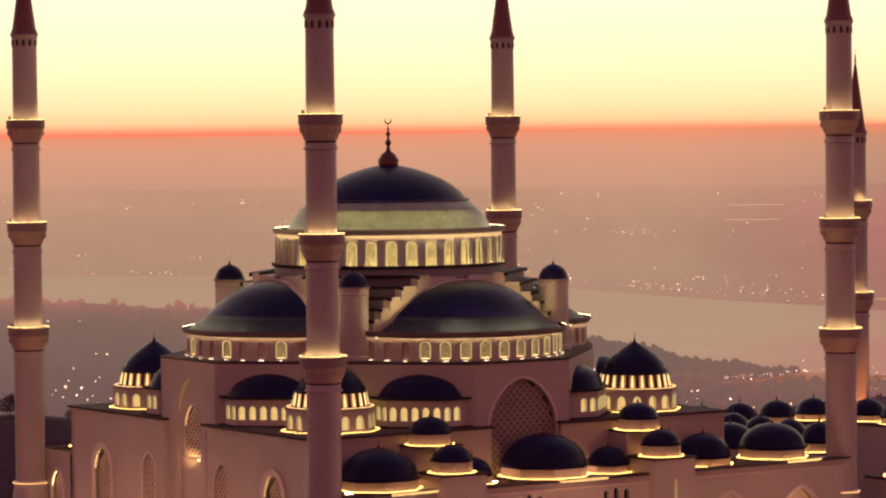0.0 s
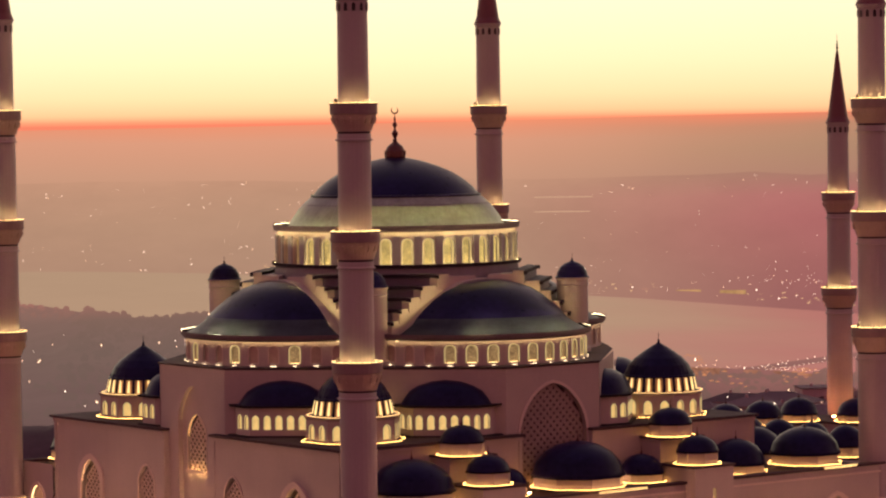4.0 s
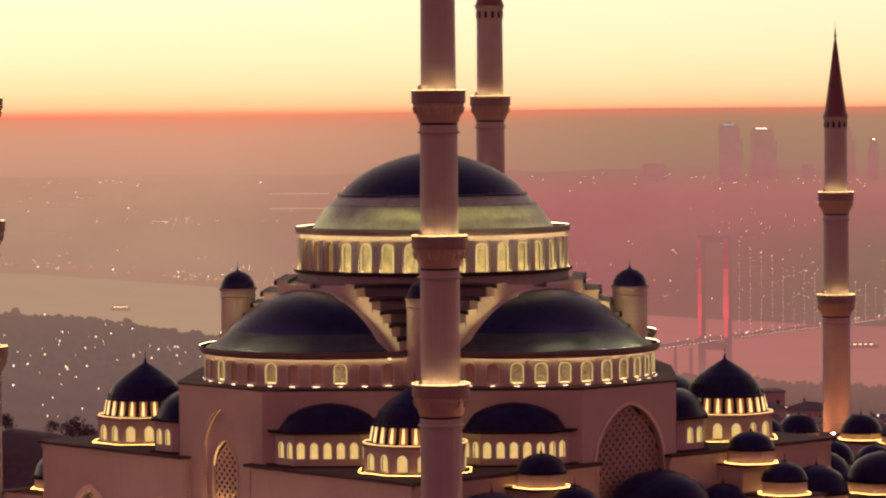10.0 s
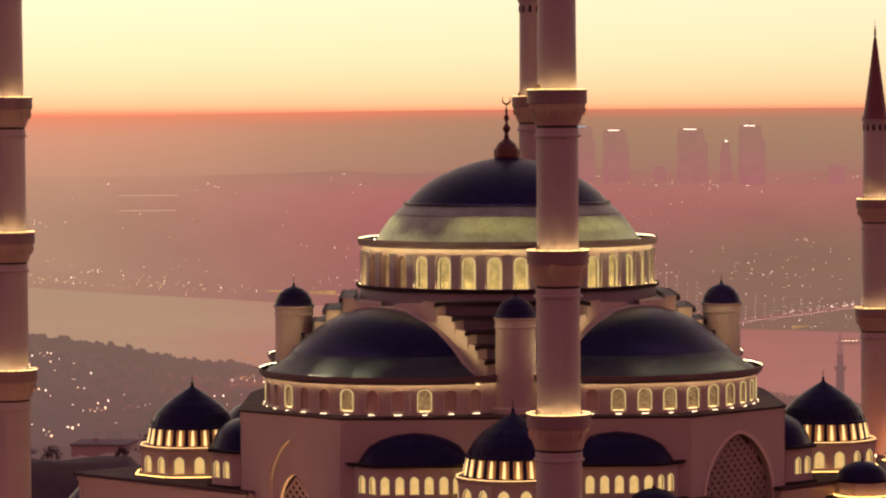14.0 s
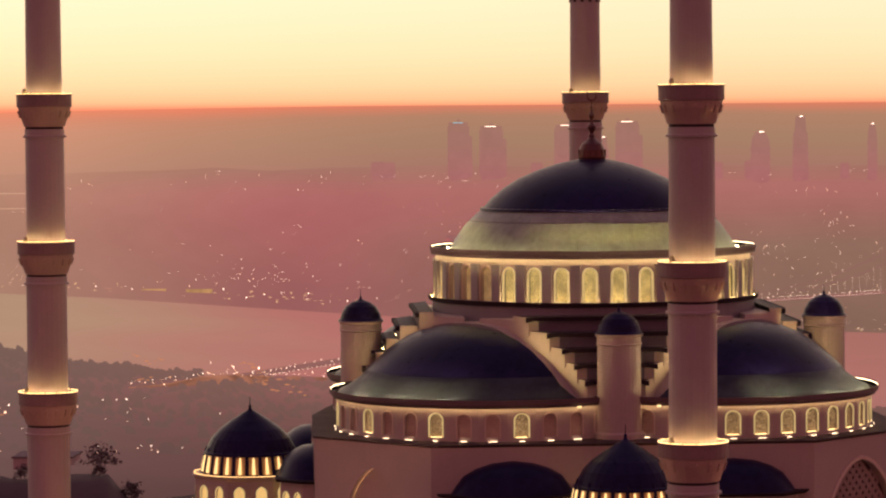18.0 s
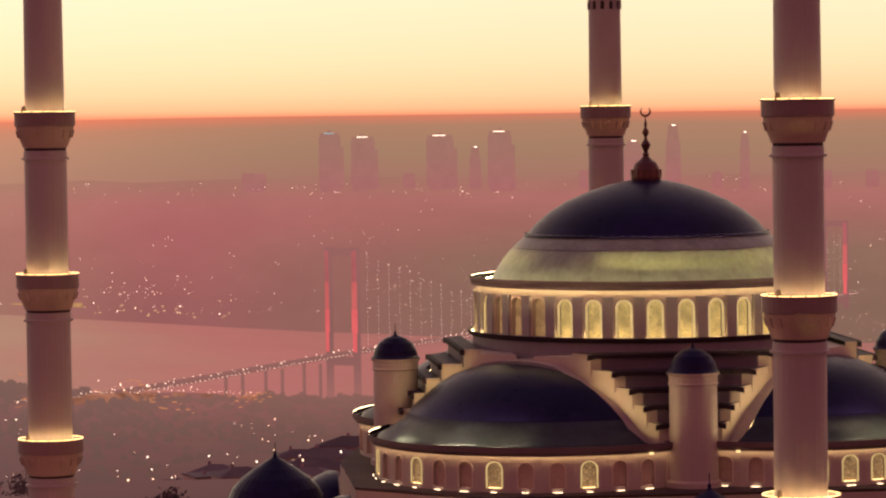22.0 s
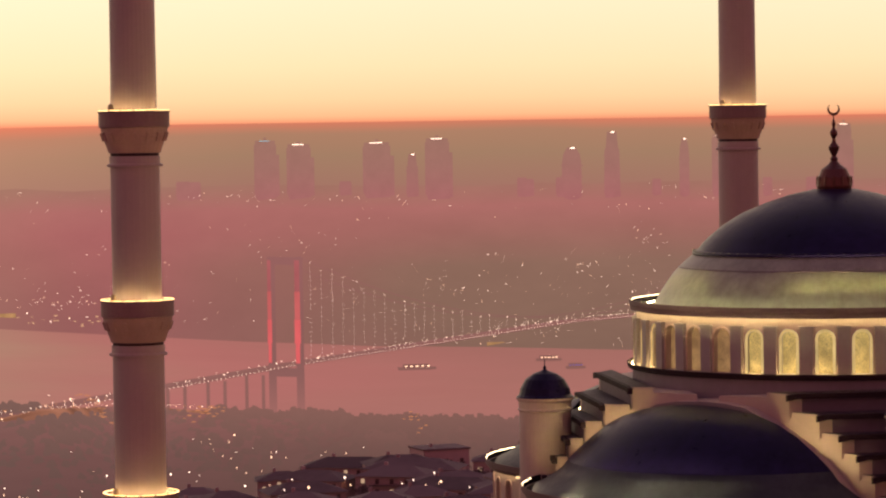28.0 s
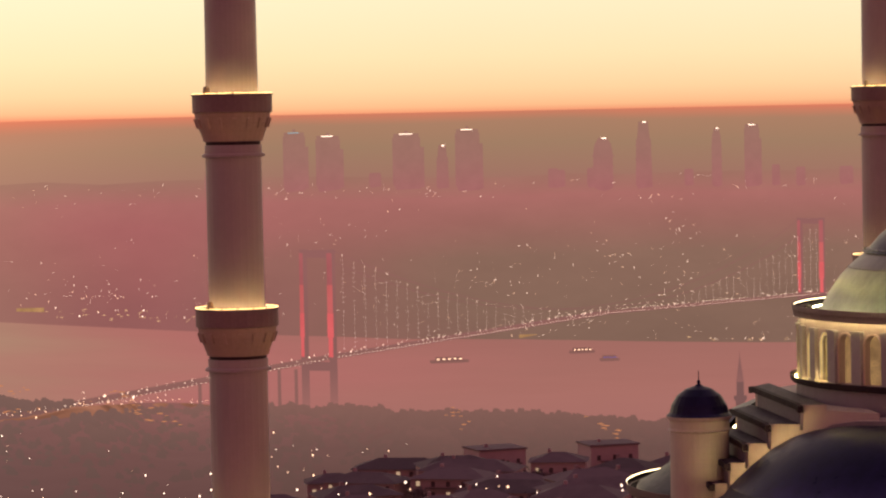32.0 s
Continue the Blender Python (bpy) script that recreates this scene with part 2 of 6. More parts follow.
# near-black, swallows strip light that would flare in the gutters
M_GUTTER = pbr("black_light_trap", (0.010, 0.007, 0.007), 0.8, gloss=0.05)
M_FRAME = pbr("window_surround_stone", (0.66, 0.54, 0.45), 0.5, var=0.1)
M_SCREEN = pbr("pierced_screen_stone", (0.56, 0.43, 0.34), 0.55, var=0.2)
# darker copy of the screen stone, shade of the recess put into its colour
M_SCREENDIM = pbr("screen_stone_painted_shade", (0.30, 0.215, 0.19), 0.55, var=0.25)
M_UNLIT = pbr("unlit_patterned_glass", (0.50, 0.36, 0.28), 0.4, var=0.3, fine=3)
M_LED = emit("warm_light_strip", (1.0, 0.66, 0.26), 4.0)
M_LEDSHAFT = emit("balcony_floor_strip", (1.0, 0.90, 0.36), 92.0)
M_LEDSOFT = emit("amber_light_strip", (1.0, 0.56, 0.17), 2.6)
M_NICHE = emit("niche_head_strip", (1.0, 0.60, 0.24), 0.8)
M_LEDDIM = emit("dim_amber_light_strip", (1.0, 0.60, 0.22), 2.4)
M_LEDARCH = emit("arch_light_strip", (1.0, 0.62, 0.26), 6.5)
M_LEDFOOT = emit("drum_foot_strip", (1.0, 0.53, 0.14), 12.0)
M_LEDDOME = emit("dome_flood_strip", (1.0, 0.86, 0.46), 48.0, 1.9, 0.11)
M_LEDBAND = emit("dome_band_strip", (1.0, 0.80, 0.30), 420.0)
M_LEDLINE = emit("gutter_light_line", (1.0, 0.80, 0.46), 9.0)
M_LEDHALF = emit("half_dome_flood_strip", (1.0, 0.84, 0.44), 1000.0)
M_LEDWHITE = emit("flood_lamp_glass", (1.0, 0.78, 0.46), 4.5)
M_SPOT = emit("buttress_spot_glass", (1.0, 0.74, 0.34), 1.3)
M_GLOW = lit_glass("lit_window_glass", (1.0, 0.78, 0.24), 0.50, 0.19)
M_GLOWSIDE = lit_glass("half_lit_window_glass", (1.0, 0.66, 0.27), 0.30, 0.34, 0.1)
M_GLOWPALE = emit("bright_window_glass", (1.0, 0.64, 0.22), 0.76, 0.3, 1.1)
M_GLOWDIM = lit_glass("dim_window_glass", (1.0, 0.62, 0.24), 0.30, 0.2)
M_GLOWSLOT = pbr("gilt_slot_lining", (0.75, 0.52, 0.22), 0.5, var=0.15)
M_TUBE = emit("slot_light_tube", (1.0, 0.66, 0.26), 1.5)
# surround that glows itself, painting the lit reveal of a window
M_REVEALGLOW = emit("window_reveal_painted_glow", (1.0, 0.74, 0.30), 0.6, 0.5, 0.6)
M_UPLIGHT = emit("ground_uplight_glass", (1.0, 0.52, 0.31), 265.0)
M_SPEAKER = pbr("grey_loudspeaker", (0.30, 0.22, 0.14), 0.5)


# ---- mesh helpers ----
def finish(name, bm, mats):
    me = bpy.data.meshes.new(name)
    bmesh.ops.recalc_face_normals(bm, faces=bm.faces)
    bm.to_mesh(me)
    bm.free()
    for m in mats if isinstance(mats, (list, tuple)) else [mats]:
        me.materials.append(m)
    return me


def part(name, bm, mats, parent, label="", m=None, smooth=False):
    """One mesh part under a thing or under another part; bm may be a mesh that is shared."""
    me = bm if isinstance(bm, bpy.types.Mesh) else finish(name, bm, mats)
    if smooth:
        for p in me.polygons:
            p.use_smooth = True
    ob = new(name, me)
    ob.parent = parent
    if m is not None:
        ob.matrix_basis = m
    if label:
        tagged(ob, label)
    return ob


def thing(name, label, category, group="", m=None):
    ob = tagged(new(name), label, category, group)
    if m is not None:
        ob.matrix_basis = m
    return ob


def structure(name, bm, mats, label="", smooth=False):
    me = finish(name, bm, mats)
    if smooth:
        for p in me.polygons:
            p.use_smooth = True
    return tagged(new(name, me), label, kind="structure")


def lathe(profile, seg=48, a0=0.0, a1=360.0, bm=None, mat=0, centre=(0, 0), close=True):
    """Turns a profile of (radius, height) about an upright axis."""
    bm = bm or bmesh.new()
    full = a1 - a0 >= 359.9
    n = seg if full else seg + 1
    rings = []
    for r, z in profile:
        if r < 1e-4:
            v = bm.verts.new((centre[0], centre[1], z))
            rings.append([v] * n)
        else:
            rings.append([bm.verts.new((centre[0] + r * math.cos(radians(a0 + (a1 - a0) * i / seg)), centre[1] + r * math.sin(radians(a0 + (a1 - a0) * i / seg)), z)) for i in range(n)])
    for u, w in zip(rings, rings[1:]):
        for i in range(n if full else n - 1):
            j = (i + 1) % n
            q = list(dict.fromkeys((u[i], u[j], w[j], w[i])))
            if len(q) >= 3:
                bm.faces.new(q).material_index = mat
    if close:
        for ring in (rings[0], rings[-1]):
            if full and len(set(ring)) > 2:
                bm.faces.new(ring).material_index = mat
    return bm


def box(x0, y0, z0, x1, y1, z1, bm=None, mat=0, rot=None):
    bm = bm or bmesh.new()
    v = [bm.verts.new(((rot @ Vector((x, y, z))) if rot is not None else (x, y, z))) for x in (x0, x1) for y in (y0, y1) for z in (z0, z1)]
    for q in ((0, 1, 3, 2), (4, 6, 7, 5), (0, 4, 5, 1), (2, 3, 7, 6), (0, 2, 6, 4), (1, 5, 7, 3)):
        bm.faces.new([v[i] for i in q]).material_index = mat
    return bm


def prism(poly, z0, z1, bm=None, mat=0, grow=0.0):
    """An upright prism over a plan polygon; grow widens its top about the middle."""
    bm = bm or bmesh.new()
    cx, cy = sum(p[0] for p in poly) / len(poly), sum(p[1] for p in poly) / len(poly)
    lo = [bm.verts.new((x, y, z0)) for x, y in poly]
    hi = [bm.verts.new((cx + (x - cx) * (1 + grow), cy + (y - cy) * (1 + grow), z1)) for x, y in poly]
    bm.faces.new(lo[::-1]).material_index = mat
    bm.faces.new(hi).material_index = mat
    for i in range(len(poly)):
        j = (i + 1) % len(poly)
        bm.faces.new((lo[i], lo[j], hi[j], hi[i])).material_index = mat
    return bm


def arch_line(w, h, n=10, pointed=0.0):
    """The head of an opening from its left to its right springing, over a sill at height 0."""
    rise = w / 2 * (1 + pointed)
    pts = []
    for i in range(n + 1):
        a = math.pi * i / n
        x = -math.cos(a) * w / 2
        s = math.sin(a)
        z = h - rise + rise * ((1 - pointed) * s + pointed * (1 - abs(math.cos(a)) ** 1.35) if pointed else s)
        pts.append((x, z))
    return pts


def panel(W, H, openings, depth=0.5, n=10, bm=None, mat=0):
    """A wall panel in the xz plane that faces -y, with arched openings (centre, sill, width, height, pointed) cut right through to the depth."""
    bm = bm or bmesh.new()

    def quad(*p):
        bm.faces.new([bm.verts.new(q) for q in p]).material_index = mat
    xs = -W / 2
    for cx, sill, w, h, pt in sorted(openings) + [(W / 2, 0, 0, 0, 0)]:
        x0 = cx - w / 2
        if x0 > xs + 1e-4:
            quad((xs, 0, 0), (x0, 0, 0), (x0, 0, H), (xs, 0, H))
        if not w:
            break
        x1 = cx + w / 2
        if sill > 0.01:
            quad((x0, 0, 0), (x1, 0, 0), (x1, 0, sill), (x0, 0, sill))
        line = [(cx + x, sill + z) for x, z in arch_line(w, h, n, pt)]
        for (xa, za), (xb, zb) in zip(line, line[1:]):
            if xb - xa > 1e-4:
                quad((xa, 0, za), (xb, 0, zb), (xb, 0, H), (xa, 0, H))
        ring = [(x0, sill)] + line + [(x1, sill)]
        for (xa, za), (xb, zb) in zip(ring, ring[1:] + ring[:1]):
            if abs(xa - xb) + abs(za - zb) > 1e-4:
                quad((xa, 0, za), (xb, 0, zb), (xb, depth, zb), (xa, depth, za))
        xs = x1
    return bm


def glazing(w, h, pointed=0.0, y=0.4, frame=0.12, proud=0.08, n=10, strip=False):
    """A window in its opening: a pane set back (material 1), a moulded surround (0) and, where asked for, a light strip along its sill (2)."""
    bm = bmesh.new()
    line = [(-w / 2, 0)] + arch_line(w, h, n, pointed) + [(w / 2, 0)]
    g, h = [bm.verts.new((x, y, z)) for x, z in line], [bm.verts.new((x, y + 0.04, z)) for x, z in line]
    bm.faces.new(g).material_index = 1
    bm.faces.new(h[::-1]).material_index = 1
    for i in range(len(line)):
        j = (i + 1) % len(line)
        bm.faces.new((g[i], g[j], h[j], h[i])).material_index = 1
    k = 1 + 2 * frame / w
    out = [(x * k, z if i in (0, len(line) - 1) else z + frame) for i, (x, z) in enumerate(line)]
    for i in range(len(line) - 1):
        (xa, za), (xb, zb), (ua, va), (ub, vb) = line[i], line[i + 1], out[i], out[i + 1]
        f = [bm.verts.new(p) for p in ((xa, -proud, za), (xb, -proud, zb), (ub, -proud, vb), (ua, -proud, va), (xa, 0.05, za), (xb, 0.05, zb), (ua, 0.02, va), (ub, 0.02, vb))]
        for q in ((0, 1, 2, 3), (0, 4, 5, 1), (3, 2, 7, 6)):
            bm.faces.new([f[j] for j in q]).material_index = 0
    if strip:
        box(-w * 0.42, 0.06, 0.01, w * 0.42, 0.16, 0.07, bm, 2)
    return bm


def screen(w, h, pointed, cell, bar, y=0.1, thick=0.12):
    """A pierced stone screen: crossing diagonal bars inside an arched outline."""
    bm = bmesh.new()
    line = arch_line(w, h, 24, pointed)
    top = lambda x: np.interp(x, [p[0] for p in line], [p[1] for p in line])
    nx, nz = int(w / cell) + 2, int(h / cell) + 2
    inside = lambda x, z: abs(x) <= w / 2 and 0 <= z <= top(x)
    for i in range(-nx, nx + 1):
        for j in range(0, 2 * nz + 1):
            x, z = i * cell / 2, j * cell / 2
            if (i + j) % 2 or not inside(x, z):
                continue
            for s in (-1, 1):
                x2, z2 = x + s * cell / 2, z + cell / 2
                if inside(x2, z2):
                    dx, dz = (z2 - z) / cell * bar, -(x2 - x) / cell * bar
                    yy = y + (0.012 if s > 0 else 0.0)
                    f = [bm.verts.new(p) for p in ((x - dx, yy, z - dz), (x + dx, yy, z + dz), (x2 + dx, yy, z2 + dz), (x2 - dx, yy, z2 - dz))]
                    b = [bm.verts.new((v.co.x, yy + thick, v.co.z)) for v in f]
                    bm.faces.new(f)
                    bm.faces.new((f[0], f[3], b[3], b[0]))
                    bm.faces.new((f[1], f[2], b[2], b[1]))
    return bm


def facing(cx, cy, r, deg, z=0.0):
    """The pose of a panel on a round wall: its face looks outwards at that angle."""
    return pose(cx + r * math.cos(radians(deg)), cy + r * math.sin(radians(deg)), z, 0, 0, deg + 90)


def ring_strip(r, z, thick=0.14, high=0.1, seg=48, gap=0.0, a0=0.0, a1=360.0, bm=None, centre=(0, 0)):
    """A round light strip, in separate dashes where there is a gap."""
    if not gap:
        return lathe([(r, z), (r, z + high), (r - thick, z + high), (r - thick, z), (r, z)], seg, a0, a1, bm, 0, centre, False)
    bm = bm or bmesh.new()
    step = (a1 - a0) / seg
    for i in range(seg):
        u, w = radians(a0 + i * step), radians(a0 + (i + 1 - gap) * step)
        lathe([(r, z), (r, z + high), (r - thick, z + high), (r - thick, z), (r, z)], 1, math.degrees(u), math.degrees(w), bm, 0, centre, False)
    return bm

# ---- minarets ----
SHAFT_SEG = 24


def minaret(name, label, tops, cone_z, tip_z, radii):
    """A fluted round tower: pedestal, shaft between balconies, spire and finial. tops: heights of the balcony rims from below; radii: shaft radius from below."""
    t = thing(name, label, "minaret", "minarets of the mosque")
    octagon = [(3.5 * math.cos(radians(22.5 + 45 * i)), 3.5 * math.sin(radians(22.5 + 45 * i))) for i in range(8)]
    part("pedestal", prism(octagon, 0, 12.2), M_SHAFT, t)
    part("pedestal_taper", lathe([(3.45, 12.2), (3.3, 12.8), (2.75, 15.9), (2.75, 16.3), (2.6, 16.5)], 32), M_SHAFT, t, smooth=False)
    part("base_moulding", lathe([(2.62, 16.5), (2.85, 16.6), (2.85, 16.85), (2.6, 17.0)], 32), M_FRAME, t)
    part("light_strip", ring_strip(2.98, 16.62, 0.08, 0.05, 24), M_LEDDIM, t, "warm light strip")
    z = 17.0
    for k, top in enumerate(tops):
        r, r2 = radii[k], radii[k + 1]
        # shaft up to the neck, with shallow flutes
        bm = bmesh.new()
        rings = []
        for zz in (z, top - 4.9):
            ring = []
            for i in range(SHAFT_SEG * 2):
                rr = r * (1.0 if i % 2 else 0.993)
                a = math.pi * i / SHAFT_SEG
                ring.append(bm.verts.new((rr * math.cos(a), rr * math.sin(a), zz)))
            rings.append(ring)
        for i in range(SHAFT_SEG * 2):
            j = (i + 1) % (SHAFT_SEG * 2)
            bm.faces.new((rings[0][i], rings[0][j], rings[1][j], rings[1][i]))
        part("shaft", bm, M_SHAFT, t)
        part("neck_ring", lathe([(r, top - 5.05), (r + 0.28, top - 5.0), (r + 0.28, top - 4.8), (r + 0.05, top - 4.7), (r + 0.05, top - 4.05)], 32), M_SHAFT, t)
        part("shadow_gap", lathe([(r - 0.05, top - 4.06), (r - 0.05, top - 3.72)], 32, close=False), M_DARK, t, "ring painted dark as a shadow gap")
        b = part("balcony", lathe([(r + 0.12, top - 3.78), (r + 0.16, top - 3.6), (r + 0.35, top - 3.05), (r + 0.40, top - 2.95), (r + 0.62, top - 2.35), (r + 0.66, top - 2.3), (r + 0.80, top - 1.55),
                                  (r + 0.86, top - 1.5), (r2 - 0.2, top - 1.4)], 32), M_CORBEL, t, "carved stone corbelled balcony")
        part("parapet", lathe([(r + 0.84, top - 1.5), (r + 0.96, top - 1.45), (r + 0.96, top - 0.15), (r + 1.03, top - 0.1), (r + 1.03, top), (r + 0.8, top), (r + 0.8, top - 1.42)], 32, close=False), M_BAND, b)
        corbel = finish("corbel", box(-0.13, -0.2, -0.5, 0.13, 0.12, 0.3), M_CORBEL)
        for i in range(16):
            a = 22.5 * i
            part("corbel", corbel, None, b, "", pose((r + 0.6) * math.cos(radians(a)), (r + 0.6) * math.sin(radians(a)), top - 2.2, 18, 0, a + 90))
        dash = finish("rim_light", ring_strip(r + 0.97, top + 0.01, 0.07, 0.05, 1, 0.16, 0.0, 22.5), M_LED)
        for i in range(16):
            part("rim_light", dash, None, b, "warm light dash on the rim", pose(0, 0, 0, 0, 0, 22.5 * i))
        part("floor_light", ring_strip(r2 + 0.55, top - 1.32, 0.14, 0.10, 32), M_LEDSHAFT, b, "warm light strip")
        part("loudspeaker", lathe([(0.02, 0), (0.26, 0.02), (0.30, 0.3), (0.22, 0.75), (0.02, 0.85)], 10), M_SPEAKER, b, "small grey loudspeaker horn", pose(-(r + 0.55) * 0.97, (r + 0.55) * 0.1, top - 0.2))
        z = top - 1.4
    r = radii[-1]
    part("shaft", lathe([(r, z), (r - 0.06, cone_z - 2.6), (r - 0.06, cone_z - 0.6)], 32, close=False), M_SHAFT, t)
    for i in range(12):
        a = 30 * i
        if i == 0:
            w = part("niche", glazing(0.5, 1.1, 0.3, -0.02, 0.1, 0.05, 6), [M_SHAFT, M_DARK], t, "", facing(0, 0, r - 0.02, a, cone_z - 1.9))
            niche = w.data
        else:
            part("niche", niche, None, t, "", facing(0, 0, r - 0.02, a, cone_z - 1.9))
    part("cornice", lathe([(r - 0.05, cone_z - 0.62), (r + 0.12, cone_z - 0.5), (r + 0.12, cone_z - 0.2), (r + 0.28, cone_z - 0.1), (r + 0.28, cone_z)], 32), M_SHAFT, t)
    h = tip_z - cone_z
    part("spire", lathe([(r + 0.25, cone_z), (r * 0.93, cone_z + 0.06 * h), (r * 0.66, cone_z + 0.30 * h), (r * 0.38, cone_z + 0.55 * h), (r * 0.15, cone_z + 0.78 * h), (0.08, cone_z + 0.84 * h)], 32), M_CONE, t, "russet lead spire", smooth=False)
    f0 = cone_z + 0.83 * h
    part("finial", lathe([(0.1, f0), (0.28, f0 + 0.3), (0.12, f0 + 0.6), (0.2, f0 + 0.9), (0.07, f0 + 1.2), (0.13, f0 + 1.45), (0.04, f0 + 1.7), (0.03, tip_z)], 10), M_GOLD, t, "gilded finial")
    return t


tall = minaret("minaret", "tall pale stone minaret with three floodlit balconies", (42.6, 60.0, 77.0), 91.1, 108.0, (2.46, 2.33, 2.22, 2.08))
MINARET_PLACES = ((-40.55, -45.9), (-40.55, 48.39), (55.38, -45.9), (53.35, 45.14))
tall.matrix_basis = pose(*MINARET_PLACES[0], 0)
for x, y in MINARET_PLACES[1:]:
    copy_thing(tall, pose(x, y, 0))
short = minaret("minaret", "shorter pale stone courtyard minaret with two floodlit balconies", (42.0, 60.0), 73.2, 89.8, (2.42, 2.2, 2.02))
short.matrix_basis = pose(139.5, 48.39, 0)
copy_thing(short, pose(139.5, -45.9, 0))

# ---- mosque: hall ----
mosque = thing("mosque", "great domed mosque of pale marble with dark lead domes, floodlit", "mosque")
HALL, BAY, BAYW, ROOF, OCT = 38.0, 37.2, 6.4, 29.7, 39.3


def wing(side, sign):
    """One wing wall of a side of the hall, with a framed arch and a pierced window."""
    L = HALL - BAYW
    c = sign * (BAYW + L / 2)
    m = pose(0, 0, 0, 0, 0, side) @ pose(c, -HALL, 0)
    big, small = sign * 27.2 - c, sign * 11.6 - c
    w = part("hall_wall", panel(L, ROOF, [(big, 4.0, 6.2, 20.3, 0.25), (small, 12.0, 4.4, 12.2, 0.3)], 0.9), M_STONE, mosque, "", m)
    part("window_surround", glazing(5.6, 20.0, 0.25, 0.86, 0.85, 0.3), [M_FRAME, M_HOLE], w, "arched recess with a broad lit surround", pose(big, 0, 4.0))
    part("pierced_screen", screen(5.4, 19.0, 0.25, 1.05, 0.19, 0.5), M_SCREEN, w, "", pose(big, 0, 4.3))
    part("window", glazing(4.4, 12.2, 0.3, 0.8, 0.25, 0.12), [M_FRAME, M_HOLE], w, "", pose(small, 0, 12.0))
    part("pierced_screen", screen(4.4, 12.1, 0.3, 1.05, 0.19, 0.25), M_SCREEN, w, "", pose(small, 0, 12.05))
    part("arch_light", arch_strip(6.55, 20.45, 0.25, 0.1), M_LEDARCH, w, "warm light strip tucked behind the surround", pose(big, 0.1, 4.0))
    for edge in (-1, 1):
        part("corner_strip", box(-0.3, -0.1, 0, 0.3, 0.02, ROOF - 0.02), M_STONE, w, "", pose(edge * (L / 2 - 0.35), 0, 0))
    part("coping", box(-L / 2, -0.3, ROOF - 0.55, L / 2, 0.02, ROOF - 0.1), M_STONE, w)
    part("wing_return", box(-0.4, 0, 0, 0.4, 4.0, ROOF), M_STONE, w, "", pose(-sign * (L / 2 - 0.4), 0.01, 0))


def arch_strip(w, h, pointed, t):
    bm = bmesh.new()
    line = arch_line(w - 0.5, h - 0.3, 14, pointed)
    for (xa, za), (xb, zb) in zip(line, line[1:]):
        f = [bm.verts.new(p) for p in ((xa, 0, za), (xb, 0, zb), (xb, t, zb), (xa, t, za))]
        bm.faces.new(f)
    return bm


for side in (0, 90, 180, 270):
    for sign in (-1, 1):
        wing(side, sign)
    # recessed bay in the middle of the side, rising to the upper block
    m = pose(0, 0, 0, 0, 0, side) @ pose(0, -BAY, 0)
    W = 2 * 8.6
    if side in (90, 180):
        continue
    if side == 0:
        b = part("bay_wall", panel(W, OCT, [(0, 18.0, 12.2, 18.9, 0.2)], 0.8, 16), M_STONE, mosque, "", m)
        part("window", glazing(12.2, 18.9, 0.2, 0.75, 0.4, 0.12, 16), [M_FRAME, M_HOLE], b, "unlit broad arched window", pose(0, 0, 18.0))
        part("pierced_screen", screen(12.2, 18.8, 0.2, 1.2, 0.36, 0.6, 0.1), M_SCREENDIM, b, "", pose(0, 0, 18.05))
    else:
        b = part("bay_wall", panel(W, OCT, [(0, 14.0, 7.6, 22.6, 0.35)], 0.75, 16), M_STONE, mosque, "", m)
        part("niche_back", panel(7.8, 22.9, [(0, 10.2, 4.9, 8.2, 0.35)], 0.5, 14), M_STONE, b, "", pose(0, 0.74, 14.0))
        part("window", glazing(4.9, 8.2, 0.35, 0.45, 0.13, 0.1, 14), [M_FRAME, M_HOLE], b, "tall arched window behind a lit pierced screen", pose(0, 0.74, 24.2))
        part("pierced_screen", screen(4.9, 8.15, 0.35, 1.1, 0.21, 1.0), M_SCREEN, b, "", pose(0, 0, 24.2))
        part("niche_light", arch_strip(7.9, 22.75, 0.35, 0.06), M_NICHE, b, "warm light strip along the head of the niche", pose(0, 0.5, 14.0))
        part("reveal_light", arch_strip(5.36, 8.5, 0.35, 0.08), M_LEDSOFT, b, "light strip inside the reveal", pose(0, 0.84, 24.2))
        part("sill_light", box(-2.2, 0.5, 24.02, 2.2, 0.55, 24.06), M_SILLGLOW, b, "light strip behind the window sill")
        part("sill_lip", box(-2.5, 0.28, 23.8, 2.5, 0.36, 24.3), M_FRAME, b, "stone lip before the light strip")

# flat roofs between hall wall and upper block
def notched(h, w, b):
    """Plan of a square roof with a notch in the middle of each side."""
    one = [(-h, -h), (-w, -h), (-w, -b), (w, -b), (w, -h)]
    out = []
    for k in range(4):
        r = pose(0, 0, 0, 0, 0, 90 * k)
        out += [tuple((r @ Vector((x, y, 0)))[:2]) for x, y in one]
    return out


part("lower_roof", prism(notched(HALL + 0.55, 6.2, BAY - 1.3), ROOF, ROOF + 0.35), M_ROOF, mosque, "dark lead-covered flat roof")
c9, c37 = 8.6, BAY + 0.05
octo = [(-c9, -c37), (c9, -c37), (25.4, -20.0), (31.0, -12.0), (34.6, -6.0), (34.6, 6.0), (31.0, 12.0), (12.0, 31.0), (6.0, 34.6), (-6.0, 34.6), (-12.0, 31.0), (-20.0, 25.4), (-c37, c9), (-c37, -c9)]
inner = [(x * 0.955, y * 0.955) for x, y in octo]
part("upper_block", prism(inner, 12.0, OCT - 0.02), M_STONE, mosque)
